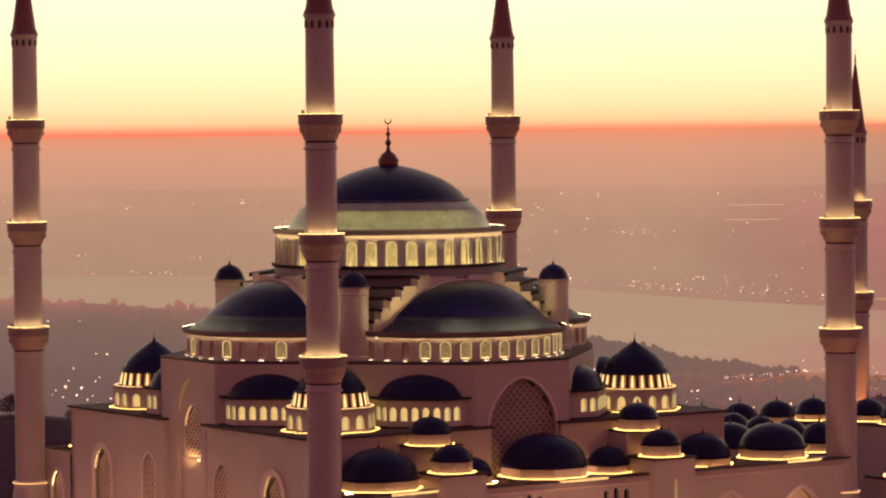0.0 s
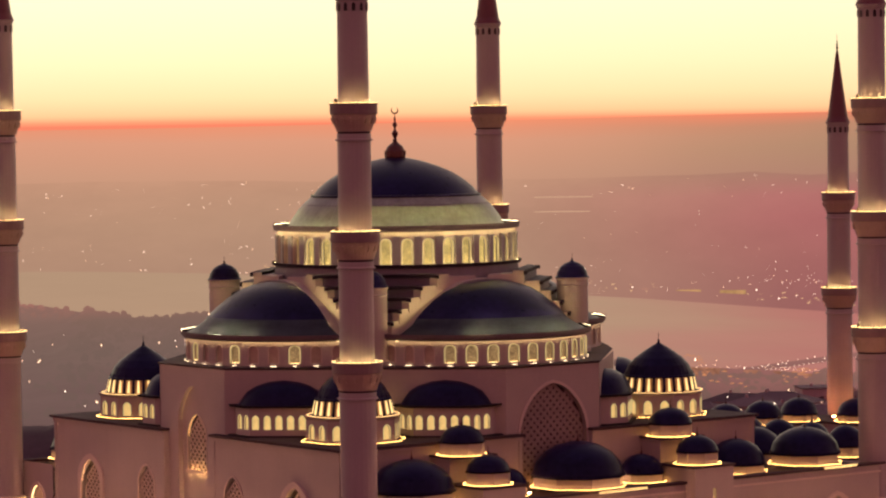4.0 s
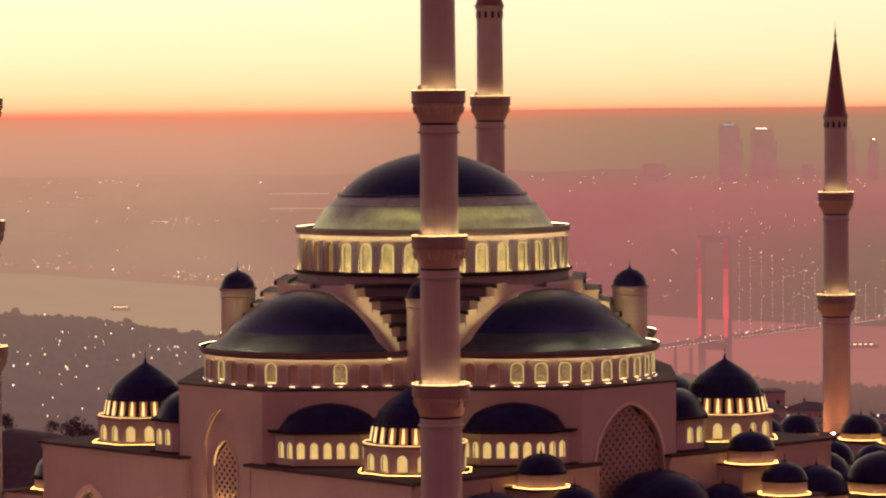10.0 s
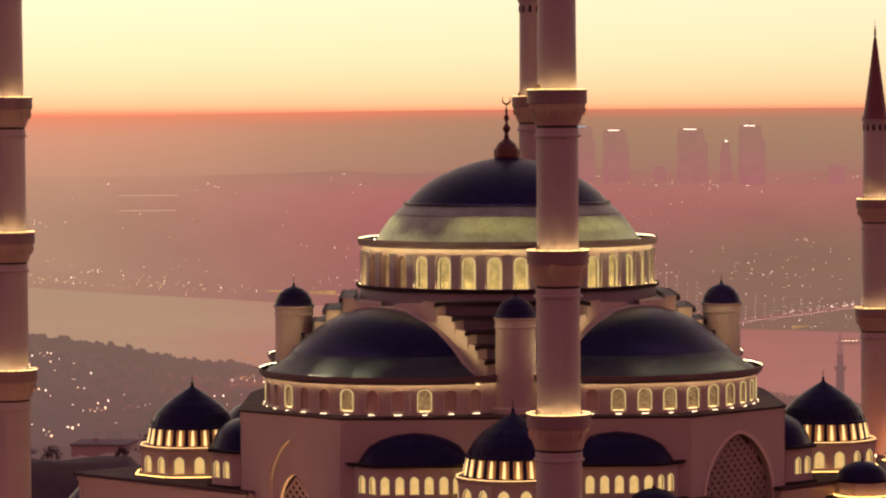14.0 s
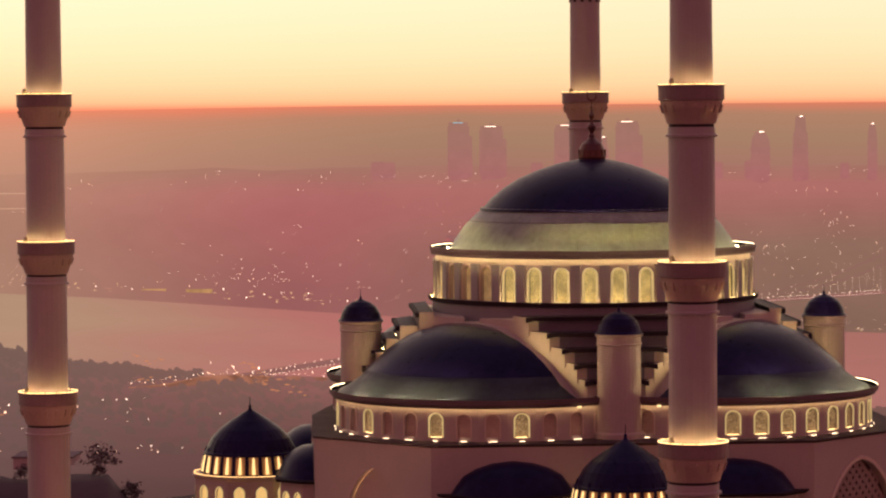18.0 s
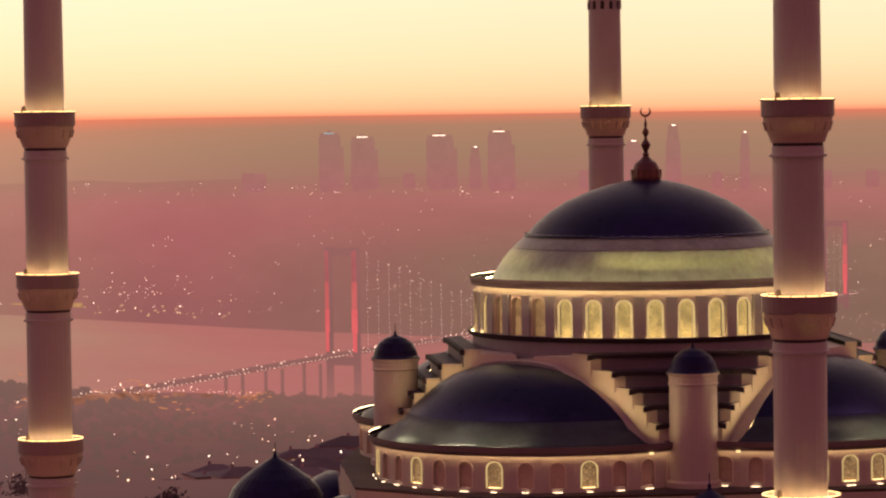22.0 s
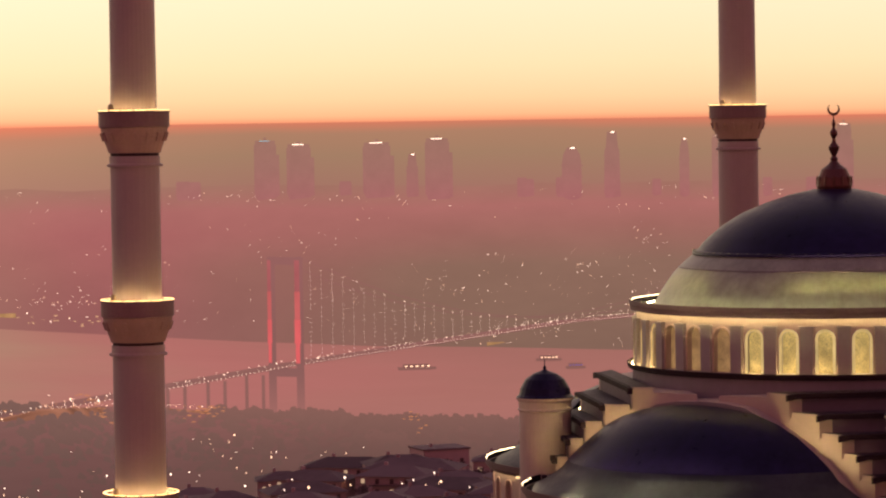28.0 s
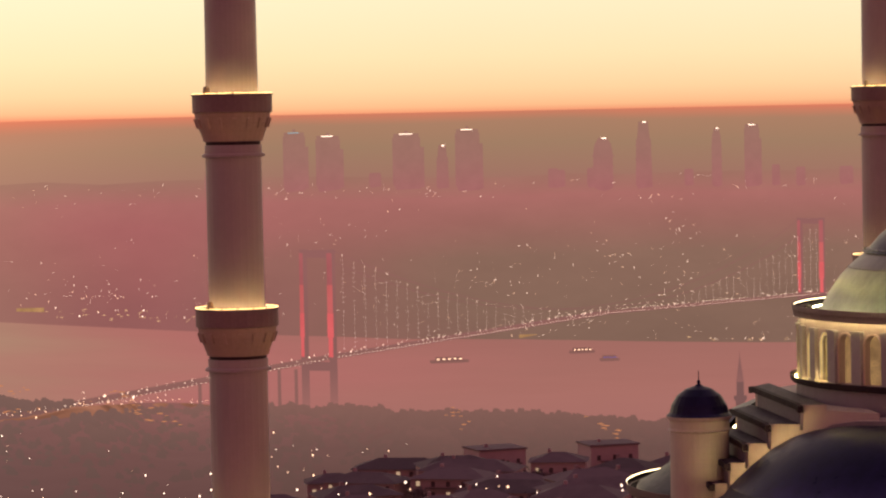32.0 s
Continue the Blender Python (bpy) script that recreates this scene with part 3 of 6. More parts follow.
part("upper_cornice", prism(octo, OCT, OCT + 0.3, grow=0.008), M_ROOF, mosque, "dark projecting lead cornice")
# wall faces of the diagonal sides, proud of the block
for k in range(4):
    if k == 0:
        continue
    full = math.sqrt(2) * (c37 - c9)
    L, shift = (full, 0.0) if k == 2 else (24.4, (full - 24.4) / 2 * (1 if k == 1 else -1))
    part("diagonal_wall", panel(L, OCT - ROOF - 0.36, [], 0.3), M_STONE, mosque, "", facing(0, 0, math.hypot((c9 + c37) / 2, (c9 + c37) / 2), 45 + 90 * k, ROOF + 0.36) @ pose(shift, 0, 0))

# ---- mosque: half domes ----
HD_C, HD_R, ARCH = 17.0, 17.7, 22.0
M_LEDEAVE = emit("eaves_strip", (1.0, 0.74, 0.36), 10.0)
# lighter than the lead above it, some of the flood light put into the tone
M_LEADSKIRT = pbr("half_dome_skirt_painted_lit", (0.034, 0.039, 0.046), 0.42, var=0.5, big=0.22, fine=1.2, bump=0.05, streak=0.2, gloss=0.14)


def sliced(bm, at, out):
    """Keeps what lies on the outer side of an upright plane."""
    bmesh.ops.bisect_plane(bm, geom=bm.verts[:] + bm.edges[:] + bm.faces[:], plane_co=at, plane_no=out, clear_inner=True)
    return bm


for k, ang in enumerate((180, 270, 0, 90)):
    cx, cy = HD_C * math.cos(radians(ang)), HD_C * math.sin(radians(ang))
    rot = pose(0, 0, 0, 0, 0, ang - 90)              # local +y points outwards
    cut = rot @ Vector((0, ARCH + 0.55, 0))
    d = part("half_dome", sliced(lathe([(14.42, 46.02), (14.0, 46.5), (12.8, 47.6), (11.4, 48.75), (9.8, 49.75), (8.0, 50.5), (5.0, 51.2), (2.5, 51.6), (0, 51.75)], 72, centre=(cx, cy), close=False), cut, rot @ Vector((0, 1, 0))),
             M_LEAD, mosque, "dark blue-grey lead half dome, lit from below", smooth=True)
    part("dome_skirt", sliced(lathe([(17.62, 43.46), (17.4, 43.85), (16.75, 44.15), (15.9, 44.7), (15.0, 45.3), (14.4, 46.09), (14.1, 46.12)], 72, centre=(cx, cy), close=False), cut, rot @ Vector((0, 1, 0))), M_LEADSKIRT, d, "half dome skirt, lead coloured lighter as if floodlit", smooth=True)
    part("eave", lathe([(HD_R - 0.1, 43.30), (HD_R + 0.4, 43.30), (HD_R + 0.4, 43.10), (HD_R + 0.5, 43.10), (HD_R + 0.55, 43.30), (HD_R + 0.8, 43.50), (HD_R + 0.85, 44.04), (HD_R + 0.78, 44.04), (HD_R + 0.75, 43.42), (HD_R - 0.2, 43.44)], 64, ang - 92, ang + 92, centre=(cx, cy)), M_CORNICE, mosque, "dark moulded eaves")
    # wall below with its row of windows
    off = 5 if k == 1 else 0
    dr = part("half_drum", lathe([(HD_R - 0.75, OCT), (HD_R - 0.75, 43.18)], 36, ang - 95, ang + 95, centre=(cx, cy), close=False), M_STONE, mosque)
    wid = 2 * HD_R * math.tan(radians(5)) + 0.01
    pm = finish("drum_panel", panel(wid, 43.30 - OCT - 0.3, [(0, 0.4, 1.45, 2.5, 0.0)], 0.6), M_STONE)
    gm = {s: finish("drum_window", glazing(1.45, 2.5, 0, 0.32, 0.13, 0.08, 10, s == "lit"), [M_REVEALGLOW if s == "lit" else M_FRAME, g, M_LED]) for s, g in (("lit", M_GLOWSIDE), ("off", M_UNLIT))}
    lm = [finish("flood_lamp", box(-w, -0.05, 0, w, 0.05, 0.05), M_LEDWHITE) for w in (0.34, 0.44, 0.28)]
    for i in range(-9, 10):
        a = ang + i * 10 + off
        if abs(a - ang) > 90:
            continue
        p = part("drum_panel", pm, None, dr, "", facing(cx, cy, HD_R, a, OCT + 0.3))
        lit = (a in (200, 230, 170, 140)) if k == 0 else (225 <= a <= 315)
        part("drum_window", gm["lit" if lit else "off"], None, dr, "" if lit else "unlit arched window", facing(cx, cy, HD_R, a, OCT + 0.7))
        if k < 2:
            part("flood_lamp", lm[(i + 2 * k) % 3], None, dr, "small bright flood lamp", facing(cx, cy, HD_R + 0.3, a, OCT + 0.32))
    part("eaves_light", ring_strip(HD_R + 0.36, 43.18, 0.1, 0.06, 48, 0, ang - 88, ang + 88, centre=(cx, cy)), M_LEDEAVE, mosque, "warm light strip under the eaves")
    # black sheets added to keep ledge and lip dark beside the strips
    part("dome_ledge", lathe([(HD_R - 0.1, 43.46), (HD_R - 0.1, 43.48), (HD_R + 0.5, 43.47), (HD_R + 0.5, 43.44)], 64, ang - 90, ang + 90, centre=(cx, cy), close=False), M_GUTTER, mosque, "black sheet added to darken the half dome ledge")
    part("gutter_lining", lathe([(HD_R + 0.745, 43.46), (HD_R + 0.765, 44.02)], 64, ang - 90, ang + 90, centre=(cx, cy), close=False), M_GUTTER, mosque, "black lining added to darken the gutter")
    part("gutter_light", ring_strip(HD_R + 0.74, 43.92, 0.02, 0.05, 40, 0, ang - 70, ang + 70, centre=(cx, cy)), M_LEDLINE, mosque, "thin warm light line in the gutter")
    for a0, a1 in ((-22, -15), (-3, 11), (20, 27)) if k == 0 else ((-34, -22), (-8, -2), (6, 22)) if k == 1 else ():
        part("dome_light", ring_strip(HD_R + 0.46, 43.74, 0.06, 0.05, 8, 0, ang + a0, ang + a1, centre=(cx, cy)), M_LEDHALF, mosque, "warm flood strip at the foot of the dome")
    # the great arch behind the half dome
    half = ((0, 51.35), (2.5, 51.25), (4.5, 50.95), (6.0, 50.3), (7.4, 49.6), (8.6, 48.95), (10.2, 48.0), (11.7, 46.9), (13.0, 45.7), (14.1, 44.6), (15.2, 43.5), (15.8, 42.0))
    outl = [(-x, z) for x, z in half[:0:-1]] + list(half)
    bm = bmesh.new()
    f = [bm.verts.new(rot @ Vector((x, ARCH + 0.14, z))) for x, z in outl]
    g = [bm.verts.new(rot @ Vector((x, 12.0, z))) for x, z in outl]
    bm.faces.new(f)
    bm.faces.new(g)
    for i in range(len(outl) - 1):
        bm.faces.new((f[i], f[i + 1], g[i + 1], g[i])).material_index = 1
    part("great_arch", bm, [M_ARCH, M_STONE], mosque, "grey face of the great arch")

# stepped buttresses on the diagonals and their turrets: eaves height and distance of each step
STEPS = ((51.8, 20.35), (50.2, 22.45), (48.6, 23.95), (47.0, 25.15), (45.3, 26.2), (43.6, 26.95))
M_STEPROOF = pbr("lead_step_roof", (0.052, 0.038, 0.047), 0.6, var=0.25, gloss=0.2)
for k in range(4):
    m = pose(0, 0, 0, 0, 0, 135 + 90 * k)      # local -y points outwards on a diagonal
    up_d = 18.6
    for i, (z, dist) in enumerate(STEPS):
        lo = STEPS[i + 1][0] - 0.3 if i + 1 < len(STEPS) else OCT
        hw = max(1.6, (ARCH - 1.25) * math.sqrt(2) - dist)
        st = part("step", prism([(-hw, -dist), (hw, -dist), (hw + 2.2, -dist + 2.25), (14.0, -15.6), (-14.0, -15.6), (-hw - 2.2, -dist + 2.25)], lo, z), M_STONE, mosque, "", m)
        # grey sheet painting shade over the middle of the riser, low hipped lead roof with a thick dark eave
        sh = max(1.2, hw - 1.1)
        part("riser_shade", box(-sh, -dist - 0.05, lo + 0.32, sh, -dist + 0.02, z - 0.02), M_GREYSHEET, st, "grey sheet painting shade on the riser")
        e, d0, back = hw - 0.12, dist + 0.2, min(2.2, dist - up_d - 0.05)
        bm = bmesh.new()
        v = [bm.verts.new(p) for p in ((-e, -d0, z), (e, -d0, z), (e + back, -d0 + back, z), (-e - back, -d0 + back, z), (-e, -d0, z + 0.36), (e, -d0, z + 0.36), (e + back, -d0 + back, z + 0.46), (-e - back, -d0 + back, z + 0.46))]
        for q in ((3, 2, 1, 0), (0, 1, 5, 4)):
            bm.faces.new([v[n] for n in q]).material_index = 1
        for q in ((1, 2, 6, 5), (3, 0, 4, 7)):
            bm.faces.new([v[n] for n in q]).material_index = 2
        bm.faces.new([v[n] for n in (4, 5, 6, 7)])
        # thick dark eave, drooping at its corners
        w, y0, y1 = hw + 0.3, -dist - 0.5, -dist - 0.04
        v = [bm.verts.new(p) for p in ((-w, y0, z - 0.22), (-w + 0.9, y0, z - 0.02), (w - 0.9, y0, z - 0.02), (w, y0, z - 0.22), (w, y0, z + 0.3), (w - 0.9, y0, z + 0.42), (-w + 0.9, y0, z + 0.42), (-w, y0, z + 0.3))]
        u = [bm.verts.new((p.co.x, y1, p.co.z)) for p in v]
        for i0 in range(8):
            i1 = (i0 + 1) % 8
            bm.faces.new((v[i0], v[i1], u[i1], u[i0])).material_index = 1
        for q in ((7, 6, 1, 0), (6, 5, 2, 1), (5, 4, 3, 2)):
            bm.faces.new([v[n] for n in q]).material_index = 1
        part("step_roof", bm, [M_STEPROOF, M_LEADEDGE, M_STONE], st, "dark lead roof of a step with a thick eave")
        up_d = dist
    tz = OCT + 0.3
    tx, ty = 18.73 * (1 if k in (0, 1) else -1), 19.04 * (-1 if k in (0, 3) else 1)
    tu = part("turret", lathe([(2.75, tz), (2.75, tz + 0.5), (2.4, tz + 0.7), (2.33, 49.5), (2.5, 49.65), (2.38, 49.8), (2.38, 50.4), (2.58, 50.55), (2.58, 50.75)], 32), M_STONE, mosque, "", pose(tx, ty, 0))
    part("turret_dome", lathe([(2.62, 50.75), (2.35, 51.0), (2.2, 51.6), (1.75, 52.35), (1.05, 52.85), (0.35, 53.1), (0.12, 53.25), (0.16, 53.4), (0.04, 53.6), (0.03, 54.3)], 24), M_LEAD, tu, "dark lead turret cap")
# light strips in the channel between each half dome and the stepped faces behind it
DOME_R = (17.35, 16.7, 15.85, 15.0, 14.0, 12.8, 11.4, 9.8, 8.0, 5.0)
DOME_Z = (43.85, 44.15, 44.7, 45.3, 46.5, 47.6, 48.75, 49.75, 50.5, 51.2)
for k in range(4):
    for sign in (-1, 1):
        bm = bmesh.new()
        rings = []
        for i in range(18):
            y = 14.7 - 8.9 * i / 17
            z = float(np.interp(-math.hypot(ARCH + 0.4 - HD_C, y), [-q for q in DOME_R], DOME_Z)) - 0.5 - 0.45 * (1 - i / 17) ** 2
            rings.append([bm.verts.new((sign * y + u, ARCH + v, z)) for u, v in ((-0.05, 0.24), (0.05, 0.24), (0.05, 0.36), (-0.05, 0.36))])
        for a, b in zip(rings, rings[1:]):
            for i in range(4):
                bm.faces.new((a[i], a[(i + 1) % 4], b[(i + 1) % 4], b[i]))
        part("channel_light", bm, M_CHANNEL, mosque, "warm light strip beside the half dome", pose(0, 0, 0, 0, 0, 90 * k))
        part("spot_lamp", box(-0.18, -0.15, 0, 0.18, 0.15, 0.2), M_SPOT, mosque, "small flood lamp at the foot of the stepped buttress", pose(0, 0, 0, 0, 0, 90 * k) @ pose(sign * 17.3, ARCH + 1.3, 43.0))

# ---- mosque: main drum and dome ----
part("core", lathe([(17.0, OCT), (17.0, 58.0)], 36, close=False), M_STONE, mosque)
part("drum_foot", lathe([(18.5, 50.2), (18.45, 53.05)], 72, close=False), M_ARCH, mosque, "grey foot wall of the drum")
part("drum_ledge", lathe([(18.2, 53.0), (18.9, 53.15), (18.95, 53.56), (18.85, 53.56), (18.8, 53.05), (18.0, 53.05)], 72), M_LEADEDGE, mosque, "dark ledge below the drum")
drum = part("drum", lathe([(17.9, 52.9), (18.05, 53.0), (18.05, 53.3), (17.9, 53.35)], 72, close=False), M_STONE, mosque, "round drum with a ring of lit windows")
DR = 18.0
M_LEDSILL = emit("sill_light_strip", (1.0, 0.76, 0.30), 50.0)
M_LEDDRUM = emit("drum_cornice_strip", (1.0, 0.82, 0.36), 17.0)
M_PIER = pbr("drum_pier_stone", (0.34, 0.325, 0.31), 0.6, var=0.15, streak=0.15, bump=0.06)
wid = 2 * DR * math.tan(radians(5)) + 0.01
pm = finish("drum_panel", panel(wid, 5.2, [(0, 0.25, 1.75, 3.85, 0.0)], 0.9, 12), M_STONE)
gl = finish("drum_window", glazing(1.25, 3.62, 0, 0.4, 0.24, -0.12, 12), [M_REVEALGLOW, M_GLOW])
gu = finish("drum_window", glazing(1.75, 3.85, 0, 0.55, 0.14, 0.1, 12), [M_FRAME, M_GLOWDIM])
bm = box(-0.62, -0.40, 0, 0.62, 0.05, 0.3)
for q in (box(-0.54, -0.34, 0.3, 0.54, 0.05, 4.15), box(-0.60, -0.40, 4.15, 0.60, 0.05, 4.35)):
    tmp = bpy.data.meshes.new("pier_piece")
    q.to_mesh(tmp)
    bm.from_mesh(tmp)
    bpy.data.meshes.remove(tmp)
pil = finish("pilaster", bm, M_PIER)
fl = finish("sill_lamp", box(-0.85, -0.06, 0, 0.85, 0.06, 0.05), M_LEDSILL)
for i in range(36):
    a = 8.6 + 10 * i
    part("drum_panel", pm, None, drum, "", facing(0, 0, DR, a, 53.3))
    dark = i in (15, 16, 17)
    part("drum_window", gu if dark else gl, None, drum, "unlit arched window" if dark else "", facing(0, 0, DR, a, 53.55))
    part("pilaster", pil, None, drum, "", facing(0, 0, DR + 0.02, a + 5, 53.3))
    if not dark:
        part("sill_lamp", fl, None, drum, "warm light strip on the sill", facing(0, 0, DR + 0.45, a, 53.32))
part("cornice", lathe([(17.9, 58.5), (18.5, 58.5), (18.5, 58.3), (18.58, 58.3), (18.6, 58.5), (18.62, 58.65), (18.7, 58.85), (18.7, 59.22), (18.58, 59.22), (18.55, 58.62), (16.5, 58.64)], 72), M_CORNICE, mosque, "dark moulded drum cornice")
part("cornice_light", ring_strip(18.47, 58.38, 0.1, 0.06, 72), M_LEDDRUM, mosque, "warm light strip under the cornice")
# the same added black sheets round the main dome
part("dome_ledge", lathe([(16.7, 58.66), (16.7, 58.68), (18.3, 58.67), (18.3, 58.64)], 72, close=False), M_GUTTER, mosque, "black sheet added to darken the dome ledge")
part("gutter_lining", lathe([(18.56, 58.66), (18.565, 59.2)], 72, close=False), M_GUTTER, mosque, "black lining added to darken the gutter")
# unseen baffle, added to keep the outer strip's light off the skirt foot
part("light_baffle", lathe([(17.48, 58.66), (17.5, 59.08), (17.54, 59.08), (17.56, 58.66)], 72, close=False), M_GUTTER, mosque, "added black baffle that shapes the flood light")
for a0, a1 in ((198, 243), (250, 290), (120, 160), (20, 60)):
    part("band_light", ring_strip(18.15, 58.69, 0.07, 0.05, 24, 0, a0, a1), M_LEDBAND, mosque, "warm flood strip in the gutter")
part("gutter_light", ring_strip(18.55, 59.08, 0.02, 0.05, 72), M_LEDLINE, mosque, "thin warm light line in the gutter")
part("dome_light", ring_strip(17.2, 58.69, 0.05, 0.05, 72), M_LEDDOME, mosque, "warm light strip round the foot of the dome")
skirt = [(16.75, 58.65), (16.35, 58.95), (15.75, 60.0), (14.75, 61.45), (13.6, 62.6), (12.75, 63.3)]
for sr, sz in ((14.15, 62.1),):
    part("skirt_seam", lathe([(sr - 0.1, sz - 0.03), (sr + 0.03, sz - 0.01), (sr + 0.01, sz + 0.03), (sr - 0.15, sz + 0.04)], 72), M_GREYSHEET, mosque, "grey seam round the dome skirt")
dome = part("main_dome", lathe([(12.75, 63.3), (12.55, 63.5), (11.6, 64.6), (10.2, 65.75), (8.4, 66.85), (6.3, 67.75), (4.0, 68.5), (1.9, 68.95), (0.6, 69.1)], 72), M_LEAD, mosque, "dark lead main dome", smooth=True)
part("dome_skirt", lathe(skirt, 72, close=False), M_LEADLIT, dome, "lead skirt coloured pale as if floodlit", smooth=True)
part("dome_ring", lathe([(12.7, 63.2), (12.95, 63.3), (12.9, 63.5), (12.5, 63.6)], 72), M_LEAD, dome)
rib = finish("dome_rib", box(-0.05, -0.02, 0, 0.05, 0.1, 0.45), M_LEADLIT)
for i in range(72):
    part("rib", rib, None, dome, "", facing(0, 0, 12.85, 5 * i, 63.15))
bm = lathe([(1.55, 69.0), (1.6, 69.25), (1.5, 70.0), (1.15, 70.75), (0.55, 71.2), (0.3, 71.5), (0.36, 71.7), (0.2, 71.95), (0.45, 72.5), (0.5, 72.75), (0.2, 73.2), (0.14, 73.5), (0.34, 73.9), (0.34, 74.1), (0.12, 74.5), (0.18, 74.9), (0.06, 75.3), (0.05, 75.7)], 20)
fin = part("finial", bm, M_GOLD, mosque, "gilded dome finial with a crescent")
bm = bmesh.new()
ang0 = [radians(128 + 284 * i / 16) for i in range(17)]
fr = []
for a in ang0:
    w = 0.11 * math.sin((a - ang0[0]) / (ang0[-1] - ang0[0]) * math.pi) + 0.012
    fr.append([bm.verts.new(((0.5 + q * w) * math.cos(a), s * 0.05, 76.2 + (0.5 + q * w) * math.sin(a))) for s in (-1, 1) for q in (-1, 1)])
for p, q in zip(fr, fr[1:]):
    for i, j in ((0, 1), (1, 3), (3, 2), (2, 0)):
        bm.faces.new((p[i], p[j], q[j], q[i]))
part("crescent", bm, M_GOLD, fin, "", pose(0, 0, 0, 0, 0, -45))
bulb_rib = finish("bulb_rib", lathe([(0.1, 69.15), (0.13, 69.6), (0.1, 70.1)], 6), M_GOLD)
for i in range(12):
    part("rib", bulb_rib, None, fin, "", pose(1.52 * math.cos(radians(30 * i)), 1.52 * math.sin(radians(30 * i)), 0))


# ---- mosque: small half domes on the diagonals and corner domes ----
def exedra(k, u):
    """A small half dome with a faceted, windowed wall, leaning on a diagonal side of the upper block."""
    m = pose(0, 0, 0, 0, 0, 135 + 90 * k) @ pose(u, -(c9 + c37) / math.sqrt(2), 0)
    z0, z1 = ROOF + 0.4, 34.2
    wall = [(-7.0, 0), (-6.6, -1.2), (-4.2, -3.7), (4.2, -3.7), (6.6, -1.2), (7.0, 0)]
    ex = part("exedra", prism([(x * 0.9, y * 0.85) for x, y in wall], z0, z1), M_STONE, mosque, "small half dome with a row of lit windows", m)
    for (xa, ya), (xb, yb) in zip(wall, wall[1:]):
        L, deg = math.dist((xa, ya), (xb, yb)), math.degrees(math.atan2(yb - ya, xb - xa))
        nwin = 1 if L < 2.2 else 2 if L < 5 else 5
        W = L / nwin
        for j in range(nwin):
            q = pose(xa + (xb - xa) * (j + 0.5) / nwin, ya + (yb - ya) * (j + 0.5) / nwin, z0, 0, 0, deg)
            part("wall_panel", panel(W + 0.01, z1 - z0, [(0, 1.0, 0.8, 1.95, 0.3)] if L > 2.2 else [], 0.35, 8), M_STONE, ex, "", q)
            if L > 2.2:
                part("window", glazing(0.8, 1.95, 0.3, 0.22, 0.1, 0.05, 8), [M_REVEALGLOW, M_GLOWPALE], ex, "", q @ pose(0, 0, 1.0))
    part("eave", prism([(x * 1.12, y * 1.12) for x, y in wall], z1, z1 + 0.28, grow=0.03), M_LEADEDGE, ex, "dark projecting eaves")
    squash = Matrix.Diagonal((1.0, 0.62, 1.0, 1.0))
    part("cap", lathe([(6.5, z1 + 0.28), (6.1, z1 + 0.9), (5.2, z1 + 2.1), (3.9, z1 + 2.85), (2.2, z1 + 3.4), (0, z1 + 3.65)], 32, 180, 360), M_LEAD, ex, "dark lead half dome", squash, smooth=True)
    part("ledge", prism([(x * 1.16, y * 1.16) for x, y in wall], z0 - 0.02, z0 + 0.14), M_LEADEDGE, ex)


for k in range(4):
    for u in (-11.7, 11.7):
        exedra(k, u)

COR = part("corner_dome", lathe([(5.5, 33.4), (5.4, 34.2), (5.15, 35.9), (5.2, 36.05), (5.05, 36.4), (4.5, 37.5), (3.5, 38.55), (2.2, 39.5), (1.0, 40.25), (0.3, 40.65), (0.15, 40.9), (0.2, 41.1), (0.05, 41.3), (0.04, 42.2)], 32), M_LEAD, mosque, "dark pointed lead dome over a ring of lit slots", pose(0, 0, 0), smooth=False)
CORNERS = ((-28.2, -27.5), (28.46, -27.44), (28.3, 27.7), (-28.0, 27.85))
octr = [(6.75 * math.cos(radians(22.5 + 45 * i)), 6.75 * math.sin(radians(22.5 + 45 * i))) for i in range(8)]
flute = finish("lit_slot", box(-0.55, -0.02, 0, 0.55, 0.06, 2.2), M_GLOWSLOT)
rib_mesh = finish("slot_rib", lathe([(0.30, 0), (0.27, 0.2), (0.22, 2.2), (0.14, 2.6), (0.02, 3.1)], 8), M_LEAD)
flute_tube = finish("slot_lamp", lathe([(0.02, 0.05), (0.2, 0.08), (0.17, 0.9), (0.11, 1.9), (0.01, 2.0)], 8), M_TUBE)
fpanel, fglass = None, None
